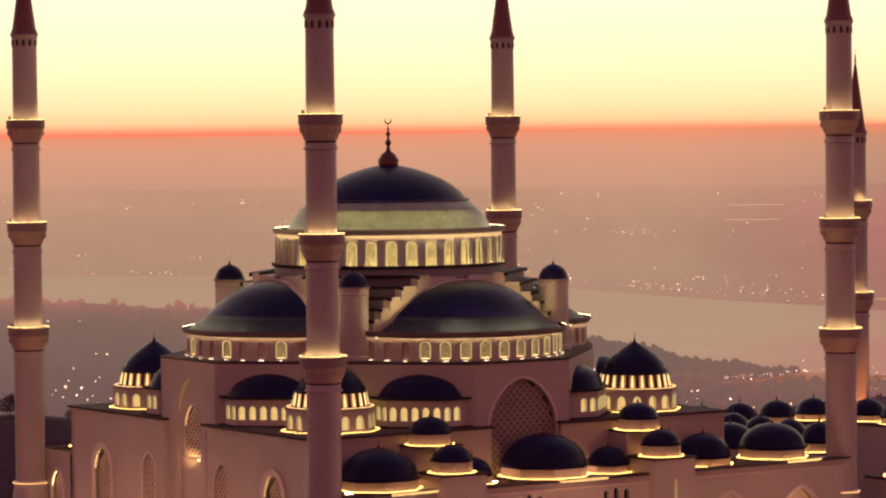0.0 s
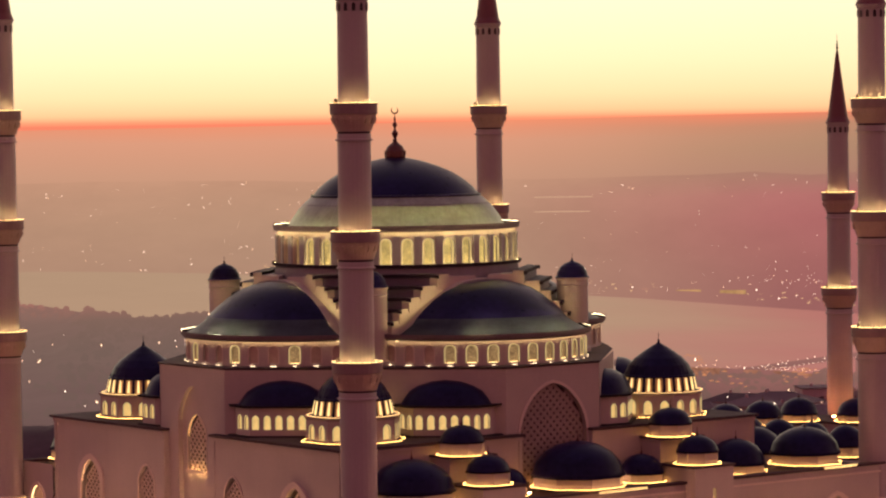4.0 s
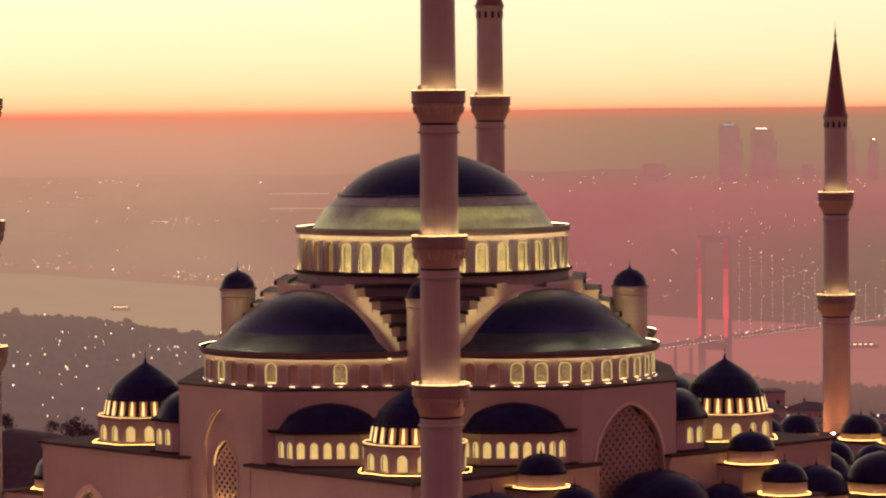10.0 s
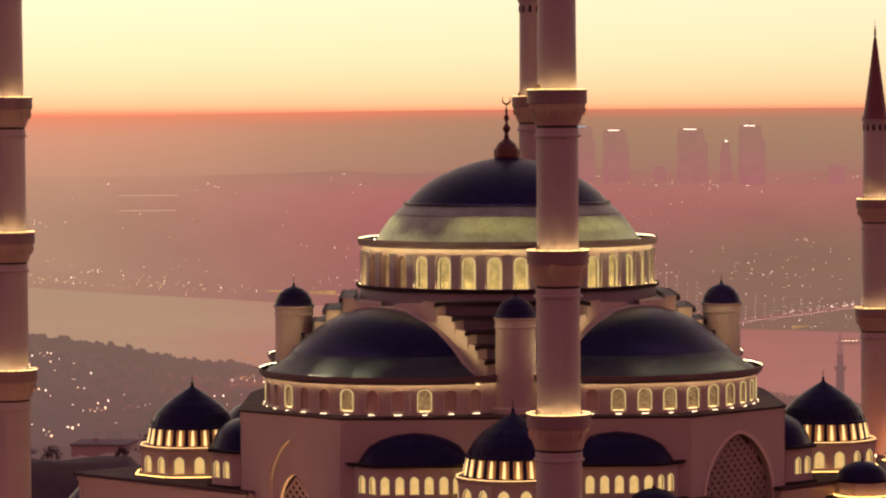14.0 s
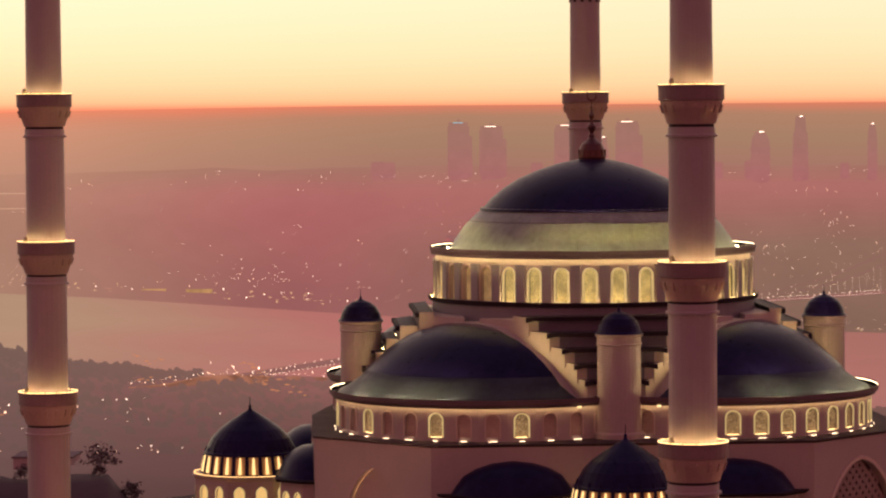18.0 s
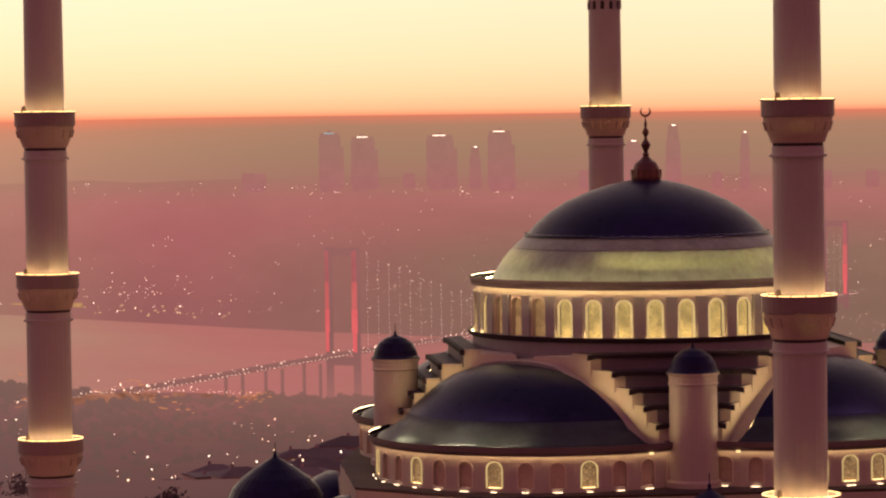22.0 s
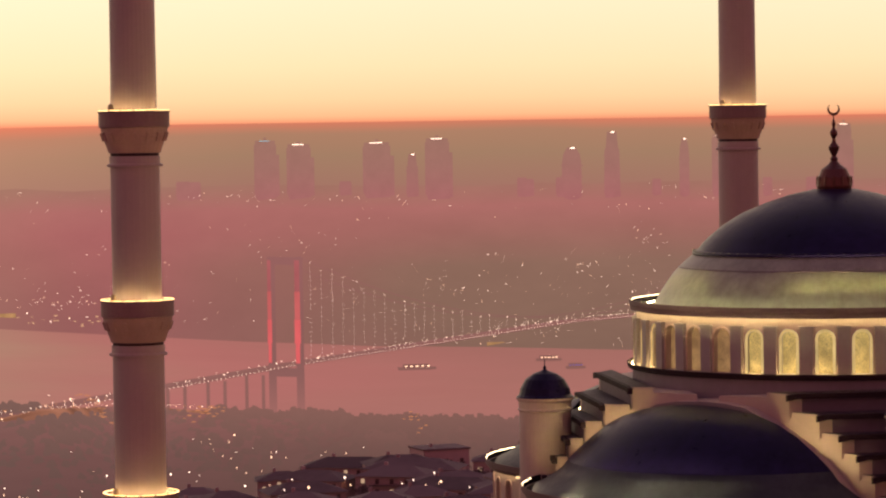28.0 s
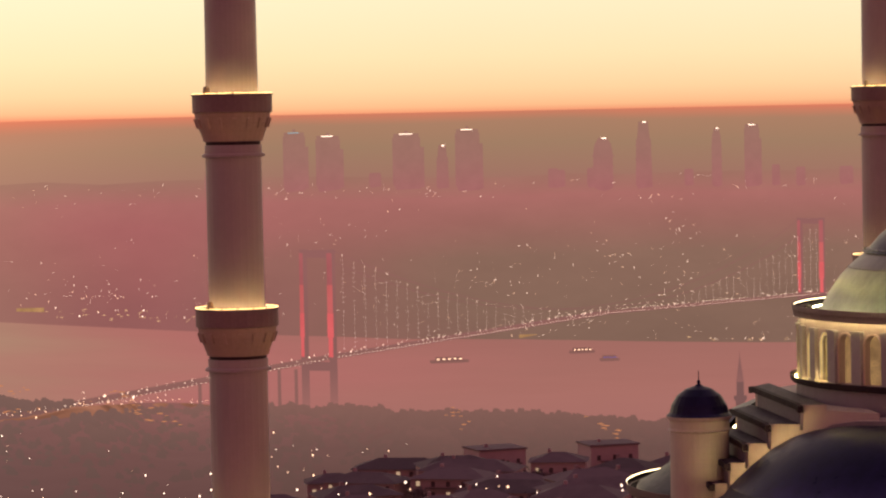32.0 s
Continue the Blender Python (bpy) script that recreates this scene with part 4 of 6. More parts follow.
for n_c, (x, y) in enumerate(CORNERS):
    c = COR if n_c == 0 else part("corner_dome", COR.data, None, mosque, "dark pointed lead dome over a ring of lit slots")
    c.matrix_basis = pose(x, y, 0)
    L = 2 * 6.75 * math.sin(radians(22.5))
    ap = 6.75 * math.cos(radians(22.5))
    if fpanel is None:
        fpanel = finish("octagon_wall", panel(L + 0.02, 3.1, [(-1.25, 0.35, 1.05, 2.0, 0.3), (1.25, 0.35, 1.05, 2.0, 0.3)], 0.4, 8), M_STONE)
        fglass = finish("octagon_window", glazing(1.05, 2.0, 0.3, 0.25, 0.1, 0.05, 8), [M_REVEALGLOW, M_GLOWPALE])
        fled = finish("foot_light", box(-L / 2 - 0.2, -0.70, 0, L / 2 + 0.2, -0.64, 0.03), M_LEDFOOT)
    for i in range(8):
        q = facing(0, 0, ap, 45 * i, ROOF + 0.36)
        part("octagon_wall", fpanel, None, c, "", q)
        part("window", fglass, None, c, "", q @ pose(-1.25, 0, 0.35))
        part("window", fglass, None, c, "", q @ pose(1.25, 0, 0.35))
        part("foot_light", fled, None, c, "warm light strip", q)
    part("octagon_core", prism([(px * 0.9, py * 0.9) for px, py in octr], ROOF + 0.3, 33.0), M_STONE, c)
    part("cornice", prism([(px * 1.0, py * 1.0) for px, py in octr], 33.1, 33.6, grow=0.05), M_STONE, c)
    for i in range(22):
        a = 360 / 22 * i
        part("lit_slot", flute, None, c, "tall slot lit from within", facing(0, 0, 5.5, a, 33.72) @ pose(0, 0, 0, -9, 0, 0))
        part("slot_lamp", flute_tube, None, c, "thin light tube standing in the slot", facing(0, 0, 5.5, a, 33.72) @ pose(0, -0.1, 0, -9, 0, 0))
        part("slot_rib", rib_mesh, None, c, "", facing(0, 0, 5.5, a + 180 / 22, 33.6) @ pose(0, 0, 0, -9, 0, 0))
    part("slot_head", lathe([(5.0, 35.72), (5.42, 35.74), (5.36, 36.0), (5.1, 36.15)], 44, close=False), M_LEAD, c, "dark lead rim over the slots")
    part("cornice_light", ring_strip(6.5, 33.62, 0.1, 0.06, 32), M_LEDDIM, c, "dim light strip")


# ---- side galleries ----


def small_dome(name, label, r, z0, drum_h, dome_h, sides=8, parent=None, m=None, rail=False, finial=True, lit=True):
    """A lead dome on a low faceted drum with a light strip round its foot."""
    t = part(name, lathe([(r * 1.04, z0 + drum_h), (r * 0.99, z0 + drum_h + 0.12 * dome_h), (r * 0.92, z0 + drum_h + 0.4 * dome_h), (r * 0.74, z0 + drum_h + 0.68 * dome_h), (r * 0.48, z0 + drum_h + 0.88 * dome_h), (r * 0.2, z0 + drum_h + 0.98 * dome_h), (0.05, z0 + drum_h + dome_h)], 28),
             M_LEAD, parent, label, m, smooth=True)
    poly = [((r + 0.12) * math.cos(radians(180 / sides + 360 / sides * i)), (r + 0.12) * math.sin(radians(180 / sides + 360 / sides * i))) for i in range(sides)]
    part("drum_wall", prism(poly, z0, z0 + drum_h), M_STONE, t, "pale faceted drum")
    part("eave", prism([(x * 1.04, y * 1.04) for x, y in poly], z0 + drum_h - 0.12, z0 + drum_h + 0.08), M_LEADEDGE, t)
    a = (r + 0.62) * math.cos(math.pi / sides)
    L = 2 * (r + 0.62) * math.sin(math.pi / sides)
    foot = finish("foot_light", box(-L / 2, 0.0, 0, L / 2, 0.07, 0.04), M_LEDFOOT)
    for i in range(sides if lit else 0):
        part("foot_light", foot, None, t, "", facing(0, 0, a, 360 / sides * i, z0 + 0.02))
    if finial:
        zt = z0 + drum_h + dome_h
        part("finial", lathe([(0.12, zt - 0.1), (0.2, zt + 0.2), (0.06, zt + 0.45), (0.03, zt + 1.2)], 8), M_GOLD, t)
    if rail:
        post = finish("rail_post", box(-0.06, -0.04, 0, 0.06, 0.04, 0.34), M_LEDDIM)
        for i in range(22):
            part("rail_post", post, None, t, "small lit rail post", pose(r * (-0.35 + 1.35 * i / 21), -r - 1.05 + 0.35 * (i / 21) ** 2, z0 - 0.45))
    return t


GAL_Y, GAL_Z = 48.0, 22.0
for sgn, name in ((-1, "side_gallery"), (1, "side_gallery")):
    g = thing(name, "long pale stone side gallery with small lead domes and lit arches", "gallery", "side galleries")
    if sgn == 1:
        g.matrix_basis = pose(0, 0, 0) @ Matrix.Scale(-1, 4, (0, 1, 0))
    # outer wall with framed arches
    L = 55.0 + 38.4
    cx = (55.0 - 38.4) / 2
    ops = [(x - cx, 3.0, 8.0, 15.3, 0.35) for x in (-30.5, 31.2, 45.3)] + [(0.8 - cx, 3.0, 8.0, 15.3, 0.35)]
    trio = [(x + d - cx, 18.0, 1.1, 2.6 if d == 0 else 2.3, 0.0) for x in (-6.4, 9.5) for d in (-1.9, 0, 1.9)]
    w = part("outer_wall", panel(L, GAL_Z, ops + trio, 0.9, 12), M_STONE, g, "", pose(cx, -GAL_Y, 0))
    for x, sill, ww, hh, pt in ops:
        part("arch_surround", glazing(ww - 0.6, hh - 0.3, pt, 0.85, 0.7, 0.2, 12), [M_FRAME, M_SCREEN], w, "ornamented arched tympanum, warmly lit", pose(x, 0, sill))
        part("arch_light", arch_strip(ww + 0.35, hh + 0.15, pt, 0.1), M_LEDARCH, w, "warm light strip tucked behind the surround", pose(x, 0.1, sill))
        for s in (-1.4, 0, 1.4):
            part("scroll_ornament", lathe([(0.5, -0.06), (0.62, 0.0), (0.5, 0.06), (0.38, 0.0), (0.5, -0.06)], 14), M_FRAME, w, "", pose(x + s, 0.72, sill + hh - (2.9 if s else 2.0), 90, 0, 0))
    for x, sill, ww, hh, pt in trio:
        part("niche", glazing(ww, hh, pt, 0.6, 0.12, 0.06, 8), [M_FRAME, M_DARK], w, "small arched niche with a back painted dark", pose(x, 0, sill))
    part("wall_cap", box(-38.5, -GAL_Y - 0.35, GAL_Z, 55.2, -GAL_Y + 1.1, GAL_Z + 0.4), M_ROOF, g, "dark lead wall capping")
    part("string_course", box(-38.3, -GAL_Y - 0.16, GAL_Z - 1.15, 55.0, -GAL_Y + 0.05, GAL_Z - 0.9), M_FRAME, g)
    part("gallery_roof", box(-38.2, -GAL_Y + 0.9, GAL_Z - 0.6, 54.8, -HALL + 0.0, GAL_Z - 0.2), M_ROOF, g, "dark lead flat roof")
    ew = part("end_wall", panel(GAL_Y - HALL - 0.04, GAL_Z + 0.35, [(-0.2, 3.0, 4.2, 16.1, 0.3)], 0.8, 12), M_STONE, g, "", pose(-38.42, -(GAL_Y + HALL) / 2, 0, 0, 0, -90))
    part("arch_surround", glazing(3.8, 15.9, 0.3, 0.7, 0.5, 0.2, 12), [M_FRAME, M_SCREEN], ew, "arched recess, warmly lit", pose(-0.2, 0, 3.0))
    part("arch_light", arch_strip(4.5, 16.2, 0.3, 0.1), M_LEDARCH, ew, "warm light strip tucked behind the surround", pose(-0.2, 0.1, 3.0))
    part("end_wall", box(54.1, -GAL_Y + 0.02, 0, 55.0, 0.0, GAL_Z - 0.1), M_STONE, g)
    # stair towers with their two lantern domes
    for x in (-19.1, 19.2):
        p = part("stair_tower", box(x - 3.7, -50.0, 0, x + 3.7, -42.6, 24.3), M_STONE, g, "square stair tower")
        part("tower_cap", box(x - 3.95, -50.25, 24.3, x + 3.95, -42.4, 24.65), M_ROOF, p)
        part("slit_window", box(x - 0.28, -50.08, 18.0, x + 0.28, -49.98, 21.3), M_GLOWDIM, p, "narrow lit slit window")
        small_dome("lantern_dome", "dark lead lantern dome over a lit drum", 3.0, 24.65, 1.75, 2.3, 8, g, pose(x, -46.4, 0))
        q = part("rear_tower", box(x - 3.6, -42.4, 0, x + 3.6, -HALL + 0.0, 28.0), M_STONE, g)
        part("rear_cap", box(x - 3.9, -43.6, 28.0, x + 3.9, -HALL - 0.1, 28.3), M_ROOF, q)
        small_dome("lantern_dome", "dark lead lantern dome over a lit drum", 3.1, 28.3, 1.75, 2.3, 8, g, pose(x, -40.6, 0))
    for x, r, rail in ((-29.2, 5.9, True), (0.2, 6.5, True), (44.2, 5.2, True)):
        small_dome("gallery_dome", "broad dark lead gallery dome with a lit rail", r, 22.6, 1.5, r * 0.74, 8, g, pose(x, -42.4, 0), rail)
    for x, r in ((-12.4, 3.1), (12.7, 3.2), (31.0, 4.3)):
        small_dome("gallery_dome", "small dark lead gallery dome", r, 22.2, 1.2, r * 0.85, 8, g, pose(x, -41.6, 0))

# low wing in front of the far wall and narthex behind the hall
nx = thing("narthex", "pale stone narthex block between hall and courtyard", "building wing")
part("narthex_wall", prism([(HALL, -37.0), (65.0, -37.0), (65.0, 37.0), (HALL, 37.0)], 0, 21.4), M_STONE, nx)
part("narthex_roof", prism([(HALL, -37.4), (65.4, -37.4), (65.4, 37.4), (HALL, 37.4)], 21.4, 21.8), M_ROOF, nx)
for i in range(7):
    small_dome("narthex_dome", "broad dark lead narthex dome, unlit", 4.4, 21.8, 1.3, 3.8, 8, nx, pose(46.5, -28.8 + 9.6 * i, 0), lit=False)
for i in range(10):
    small_dome("portico_dome", "small dark lead portico dome with a lit foot", 3.0, 21.8, 1.5, 3.2, 8, nx, pose(61.0, -33.8 + 7.5 * i, 0))

M_ORANGE = emit("orange_flood_glass", (1.0, 0.34, 0.13), 900.0)
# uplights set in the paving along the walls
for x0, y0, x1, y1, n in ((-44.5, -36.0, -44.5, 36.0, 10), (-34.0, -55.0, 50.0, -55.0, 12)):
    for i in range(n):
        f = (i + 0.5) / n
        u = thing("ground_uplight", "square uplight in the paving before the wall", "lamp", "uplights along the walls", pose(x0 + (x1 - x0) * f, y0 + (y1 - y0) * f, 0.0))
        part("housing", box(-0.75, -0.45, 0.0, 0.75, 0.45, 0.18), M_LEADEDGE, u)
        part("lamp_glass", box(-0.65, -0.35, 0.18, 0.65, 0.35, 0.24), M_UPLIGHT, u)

# floodlamps on the arcade roof before the courtyard minarets
for x, y in ((133.5, 44.0), (133.5, 51.0), (140.0, 42.5), (133.5, -42.5), (133.5, -49.5), (140.0, -41.0)):
    u = thing("roof_floodlamp", "orange floodlamp on the roof beside a minaret", "lamp", "minaret floodlamps", pose(x, y, 18.0))
    part("housing", box(-0.6, -0.4, 0.0, 0.6, 0.4, 0.18), M_LEADEDGE, u)
    part("lamp_glass", box(-0.25, -0.15, 0.18, 0.25, 0.15, 0.24), M_ORANGE, u)

# unseen fill lamps, added to brighten the hall wall above the galleries
for sgn in (-1, 1):
    for x in (-33.5, -24.5, -8.0, 8.0, 25.0, 34.0):
        u = thing("roof_floodlamp", "added fill lamp on the gallery roof, hidden by the domes", "lamp", "gallery roof floodlamps", pose(x, sgn * 41.0, 21.8))
        part("housing", box(-0.6, -0.4, 0.0, 0.6, 0.4, 0.18), M_LEADEDGE, u)
        part("lamp_glass", box(-0.5, -0.3, 0.18, 0.5, 0.3, 0.24), M_ROOFFILL, u)

court = thing("courtyard_arcade", "arcade round the courtyard with a row of lead domes", "arcade")
for y0, y1 in ((-49.0, -40.0), (40.0, 49.0)):
    part("arcade_wall", box(65.5, y0, 0, 136.0, y1, 17.6), M_STONE, court)
    part("arcade_roof", box(65.4, y0 - 0.3, 17.6, 136.2, y1 + 0.3, 18.0), M_ROOF, court)
part("arcade_wall", box(127.0, -39.9, 0, 136.0, 39.9, 17.6), M_STONE, court)
part("arcade_roof", box(126.7, -39.6, 17.6, 136.3, 39.6, 18.0), M_ROOF, court)
spots = [(70.5 + 9.1 * i, s * 44.5) for i in range(7) for s in (-1, 1)] + [(131.5, -36 + 9.0 * i) for i in range(9)]
for x, y in spots:
    small_dome("arcade_dome", "small dark lead arcade dome with a lit foot", 3.5, 18.0, 1.2, 3.0, 8, court, pose(x, y, 0))
part("court_floor", box(65.5, -39.8, 0.0, 126.8, 39.8, 0.6), M_STONE, court)

# ---- ground, water and the far side ----
AZ = (-180, 20, 30, 35, 38, 40, 42, 44, 46.5, 48.5, 50, 51, 52.5, 54, 56, 58, 60.6, 62, 64, 70, 80, 180)
EDGE = (-5.4, -5.4, -5.4, -5.25, -4.97, -4.87, -4.76, -4.62, -4.53, -4.28, -4.0, -3.85, -3.6, -3.54, -3.54, -3.25, -3.07, -3.0, -2.9, -2.8, -2.8, -5.4)
SHORE = (-4.1, -4.1, -4.05, -3.98, -3.87, -3.82, -3.71, -3.57, -3.38, -3.22, -3.14, -3.08, -2.92, -2.8, -2.7, -2.64, -2.6, -2.58, -2.56, -2.5, -2.5, -4.1)
SEA = -210.0
EX, EY, EZ = LOOK_OUT


def shore_r(az):
    return min(4380.0, (EZ - SEA) / math.tan(radians(-np.interp(az, AZ, SHORE))))


def ridge_r(az):
    return 2050 + 160 * math.sin(az * 0.9) + 90 * math.sin(az * 2.3)


def level(az, r):
    """Height of the land or water surface at a bearing and distance from the look-out."""
    edge_r = ridge_r(az)
    edge_z = EZ + edge_r * math.tan(radians(np.interp(az, AZ, EDGE))) - 6
    if r < 820:
        z = -15.0
    elif r < edge_r:
        f = (r - 820) / (edge_r - 820)
        z = -15 + (edge_z + 15) * f
        z += 16 * math.sin(f * math.pi) * noise.noise(Vector((az * 0.16, r * 0.002, 1.0))) - 26 * math.sin(f * math.pi)
    else:
        z = max(SEA - 6, edge_z - (r - edge_r) * 0.55)
    return z


def to_xy(az, r):
    return EX + r * math.cos(radians(az)), EY + r * math.sin(radians(az))


def terrace(x, y, z):
    """The levelled hill top of the mosque, falling to the land round it."""
    d = math.hypot(max(-78 - x, 0, x - 170), max(-80 - y, 0, y - 80))
    f = min(1.0, d / 130)
    f = f * f * (3 - 2 * f)
    return (1 - f) * 0.0 + f * z


def polar_sheet(radii, height, az0, az1, step, middle=False):
    bm = bmesh.new()
    n = int(round((az1 - az0) / step))
    full = az1 - az0 >= 359.9
    rows = []
    for r in radii:
        row = []
        for i in range(n if full else n + 1):
            az = az0 + step * i
            rr = r(az) if callable(r) else r
            x, y = to_xy(az, rr)
            row.append(bm.verts.new((x, y, height(az, rr, x, y))))
        rows.append(row)
    for a, b in zip(rows, rows[1:]):
        m = len(a)
        for i in range(m if full else m - 1):
            j = (i + 1) % m
            bm.faces.new((a[i], a[j], b[j], b[i]))
    if middle:
        bm.faces.new(rows[0])
    return bm


def norm_az(az):
    return (az + 180) % 360 - 180


M_GROUND = pbr("dusky_scrub_ground", (0.10, 0.075, 0.07), 0.9, var=0.4, big=0.02, fine=0.3)
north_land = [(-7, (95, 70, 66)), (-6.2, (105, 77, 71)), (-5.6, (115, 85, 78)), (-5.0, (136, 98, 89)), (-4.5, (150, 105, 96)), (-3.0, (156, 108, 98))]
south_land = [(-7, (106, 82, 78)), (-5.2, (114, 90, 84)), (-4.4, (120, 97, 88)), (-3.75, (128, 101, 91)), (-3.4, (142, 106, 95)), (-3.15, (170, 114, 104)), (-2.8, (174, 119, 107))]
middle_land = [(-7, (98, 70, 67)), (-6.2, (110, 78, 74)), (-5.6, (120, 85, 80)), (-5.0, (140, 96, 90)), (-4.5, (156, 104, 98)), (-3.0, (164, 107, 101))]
# land, water and far shore glow in colours that already hold the haze
M_LAND = distance("land_with_painted_haze", north_land, south_land, 0.10, 0.012, split=(44.0, 51.5), middle=middle_land)
M_WATER = distance("strait_water_with_painted_haze", [(-6, (170, 116, 108)), (-4.6, (172, 115, 105)), (-3.8, (164, 111, 101)), (-2.5, (158, 112, 99))],
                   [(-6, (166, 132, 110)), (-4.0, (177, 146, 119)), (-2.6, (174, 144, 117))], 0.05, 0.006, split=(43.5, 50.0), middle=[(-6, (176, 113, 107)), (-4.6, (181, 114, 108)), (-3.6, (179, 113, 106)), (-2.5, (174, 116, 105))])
M_FARLAND = distance("far_shore_with_painted_haze", [(-4.0, (134, 105, 90)), (-3.2, (138, 108, 92)), (-2.4, (144, 111, 95)), (-1.8, (164, 111, 101)), (-1.4, (176, 114, 107)), (-1.02, (166, 120, 104)), (-0.6, (163, 124, 103))],
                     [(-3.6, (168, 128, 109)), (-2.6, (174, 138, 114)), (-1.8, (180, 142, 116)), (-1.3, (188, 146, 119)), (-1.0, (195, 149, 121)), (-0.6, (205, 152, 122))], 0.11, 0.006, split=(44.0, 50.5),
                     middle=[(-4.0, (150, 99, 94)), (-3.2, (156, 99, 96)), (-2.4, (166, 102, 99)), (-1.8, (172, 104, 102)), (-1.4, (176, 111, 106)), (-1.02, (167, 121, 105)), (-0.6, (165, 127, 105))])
# haze above the horizon, painted on a glowing upright sheet
M_AIR = distance("painted_horizon_haze", [(-1.5, (168, 108, 106)), (-0.95, (163, 122, 103)), (-0.5, (163, 130, 103)), (-0.12, (174, 132, 104)), (0.05, (212, 130, 100)), (0.1, (226, 128, 98)), (0.3, (236, 140, 104))],
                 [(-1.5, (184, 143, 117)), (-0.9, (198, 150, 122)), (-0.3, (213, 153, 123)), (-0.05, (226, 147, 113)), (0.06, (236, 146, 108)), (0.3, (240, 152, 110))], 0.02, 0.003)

land_r = [(lambda q: (lambda az: 610 + (ridge_r(norm_az(az)) - 610) * q))(i / 26) for i in range(27)] + [(lambda q: (lambda az: ridge_r(norm_az(az)) + q))(q) for q in (12, 40, 110, 260, 480)]
grid = [20 + 45 * i for i in range(19)]
structure("ground", polar_sheet(grid[:15], lambda az, r, x, y: terrace(x, y, level(norm_az(az), r)), 0, 360, 3, True), M_GROUND, "dusky ground of the hill", smooth=True)
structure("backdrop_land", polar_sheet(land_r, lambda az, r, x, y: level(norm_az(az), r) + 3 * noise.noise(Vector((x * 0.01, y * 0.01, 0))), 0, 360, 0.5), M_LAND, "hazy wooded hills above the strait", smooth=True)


def water_z(az, r, x, y):
    rs = shore_r(norm_az(az))
    far = EZ + rs * math.tan(radians(np.interp(norm_az(az), AZ, SHORE)))
    f = min(1.0, max(0.0, (r - 2200) / (rs - 2200)))
    return SEA + (far - SEA) * f


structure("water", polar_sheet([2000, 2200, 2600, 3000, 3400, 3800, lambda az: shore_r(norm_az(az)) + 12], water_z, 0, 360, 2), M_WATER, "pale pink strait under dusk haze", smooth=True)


def far_z(az, r, x, y):
    a = norm_az(az)
    rs = shore_r(a)
    z0 = water_z(az, rs, x, y)
    f = min(1.0, max(0.0, (r - rs) / (4690 - rs)))
    top = EZ - 4690 * math.tan(radians(1.0 + 0.10 * noise.noise(Vector((a * 0.25, 3, 0))) + 0.05 * noise.noise(Vector((a * 1.1, 7, 0)))))
    return z0 - 3 + (top - z0) * f ** float(np.interp(a, (33, 40), (2.0, 0.8))) + 9 * noise.noise(Vector((x * 0.006, y * 0.006, 2))) * math.sin(math.pi * f)


far_r = [(lambda q: (lambda az: shore_r(norm_az(az)) + (4690 - shore_r(norm_az(az))) * q))(i / 9) for i in range(10)]
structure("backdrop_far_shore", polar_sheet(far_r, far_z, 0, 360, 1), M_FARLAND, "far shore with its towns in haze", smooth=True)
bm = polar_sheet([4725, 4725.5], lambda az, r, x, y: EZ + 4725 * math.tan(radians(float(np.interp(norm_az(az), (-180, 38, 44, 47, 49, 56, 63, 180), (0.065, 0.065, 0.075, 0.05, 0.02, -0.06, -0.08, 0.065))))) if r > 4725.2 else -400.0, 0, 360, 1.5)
structure("backdrop_air", bm, M_AIR, "painted band of haze over the far horizon", smooth=True)


# dark wooded rise behind the mosque
M_RISE = pbr("dark_scrub_rise", (0.085, 0.058, 0.062), 0.9, var=0.45, big=0.06, fine=0.6, bump=0.3, gloss=0.1)


def rise_z(az, r, x, y):
    crest = float(np.interp(az, (45.6, 46.6, 47.2, 49.0, 50.4, 52.0, 54.0, 57.0, 60.0), (-18, 1.0, 8.0, 7.6, 10.0, 6.5, 8.0, 8.5, -18)))
    f = math.exp(-((r - 560) / 42) ** 2)
    return -19 + (crest + 19) * f + 0.9 * noise.noise(Vector((x * 0.09, y * 0.09, 4))) * f


structure("ground_rise", polar_sheet([470 + 12 * i for i in range(16)], rise_z, 45.6, 60.0, 0.2), M_RISE, "dark scrub-covered rise behind the mosque", smooth=True)


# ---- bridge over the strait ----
# steel and deck glow in haze colours, fading into the water below
M_TOWER = distance("bridge_steel_with_painted_haze", [(-6, (168, 113, 105)), (-4.9, (160, 108, 101)), (-4.3, (142, 98, 93)), (-3.6, (138, 96, 91)), (-2.6, (150, 101, 97))], [(-6, (138, 98, 91)), (-3.6, (142, 100, 93)), (-2.6, (150, 105, 97))], 0.05)
M_DECK = distance("bridge_deck_with_painted_haze", [(-6, (140, 98, 91)), (-2, (152, 105, 98))], [(-6, (140, 100, 92)), (-2, (152, 108, 99))], 0.05)
M_RED = emit("red_tower_light", (0.95, 0.17, 0.17), 0.76, 0.25, 0.03)
M_REDMID = emit("red_tower_light_middle", (0.80, 0.18, 0.17), 0.72, 0.25, 0.03)
M_REDDIM = emit("red_tower_light_upper", (0.52, 0.15, 0.15), 0.8, 0.25, 0.03)
M_DOT = emit("bridge_lamp", (1.0, 0.74, 0.54), 2.3)
M_DOTDIM = emit("hanger_lamp", (1.0, 0.76, 0.64), 1.5)
T1, T2 = Vector((2093, 1891, 0)), Vector((3358, 2145, 0))
LEG = 15.2
AXIS = (T2 - T1).normalized()
ACROSS = Vector((-AXIS.y, AXIS.x, 0))
SPAN = (T2 - T1).length
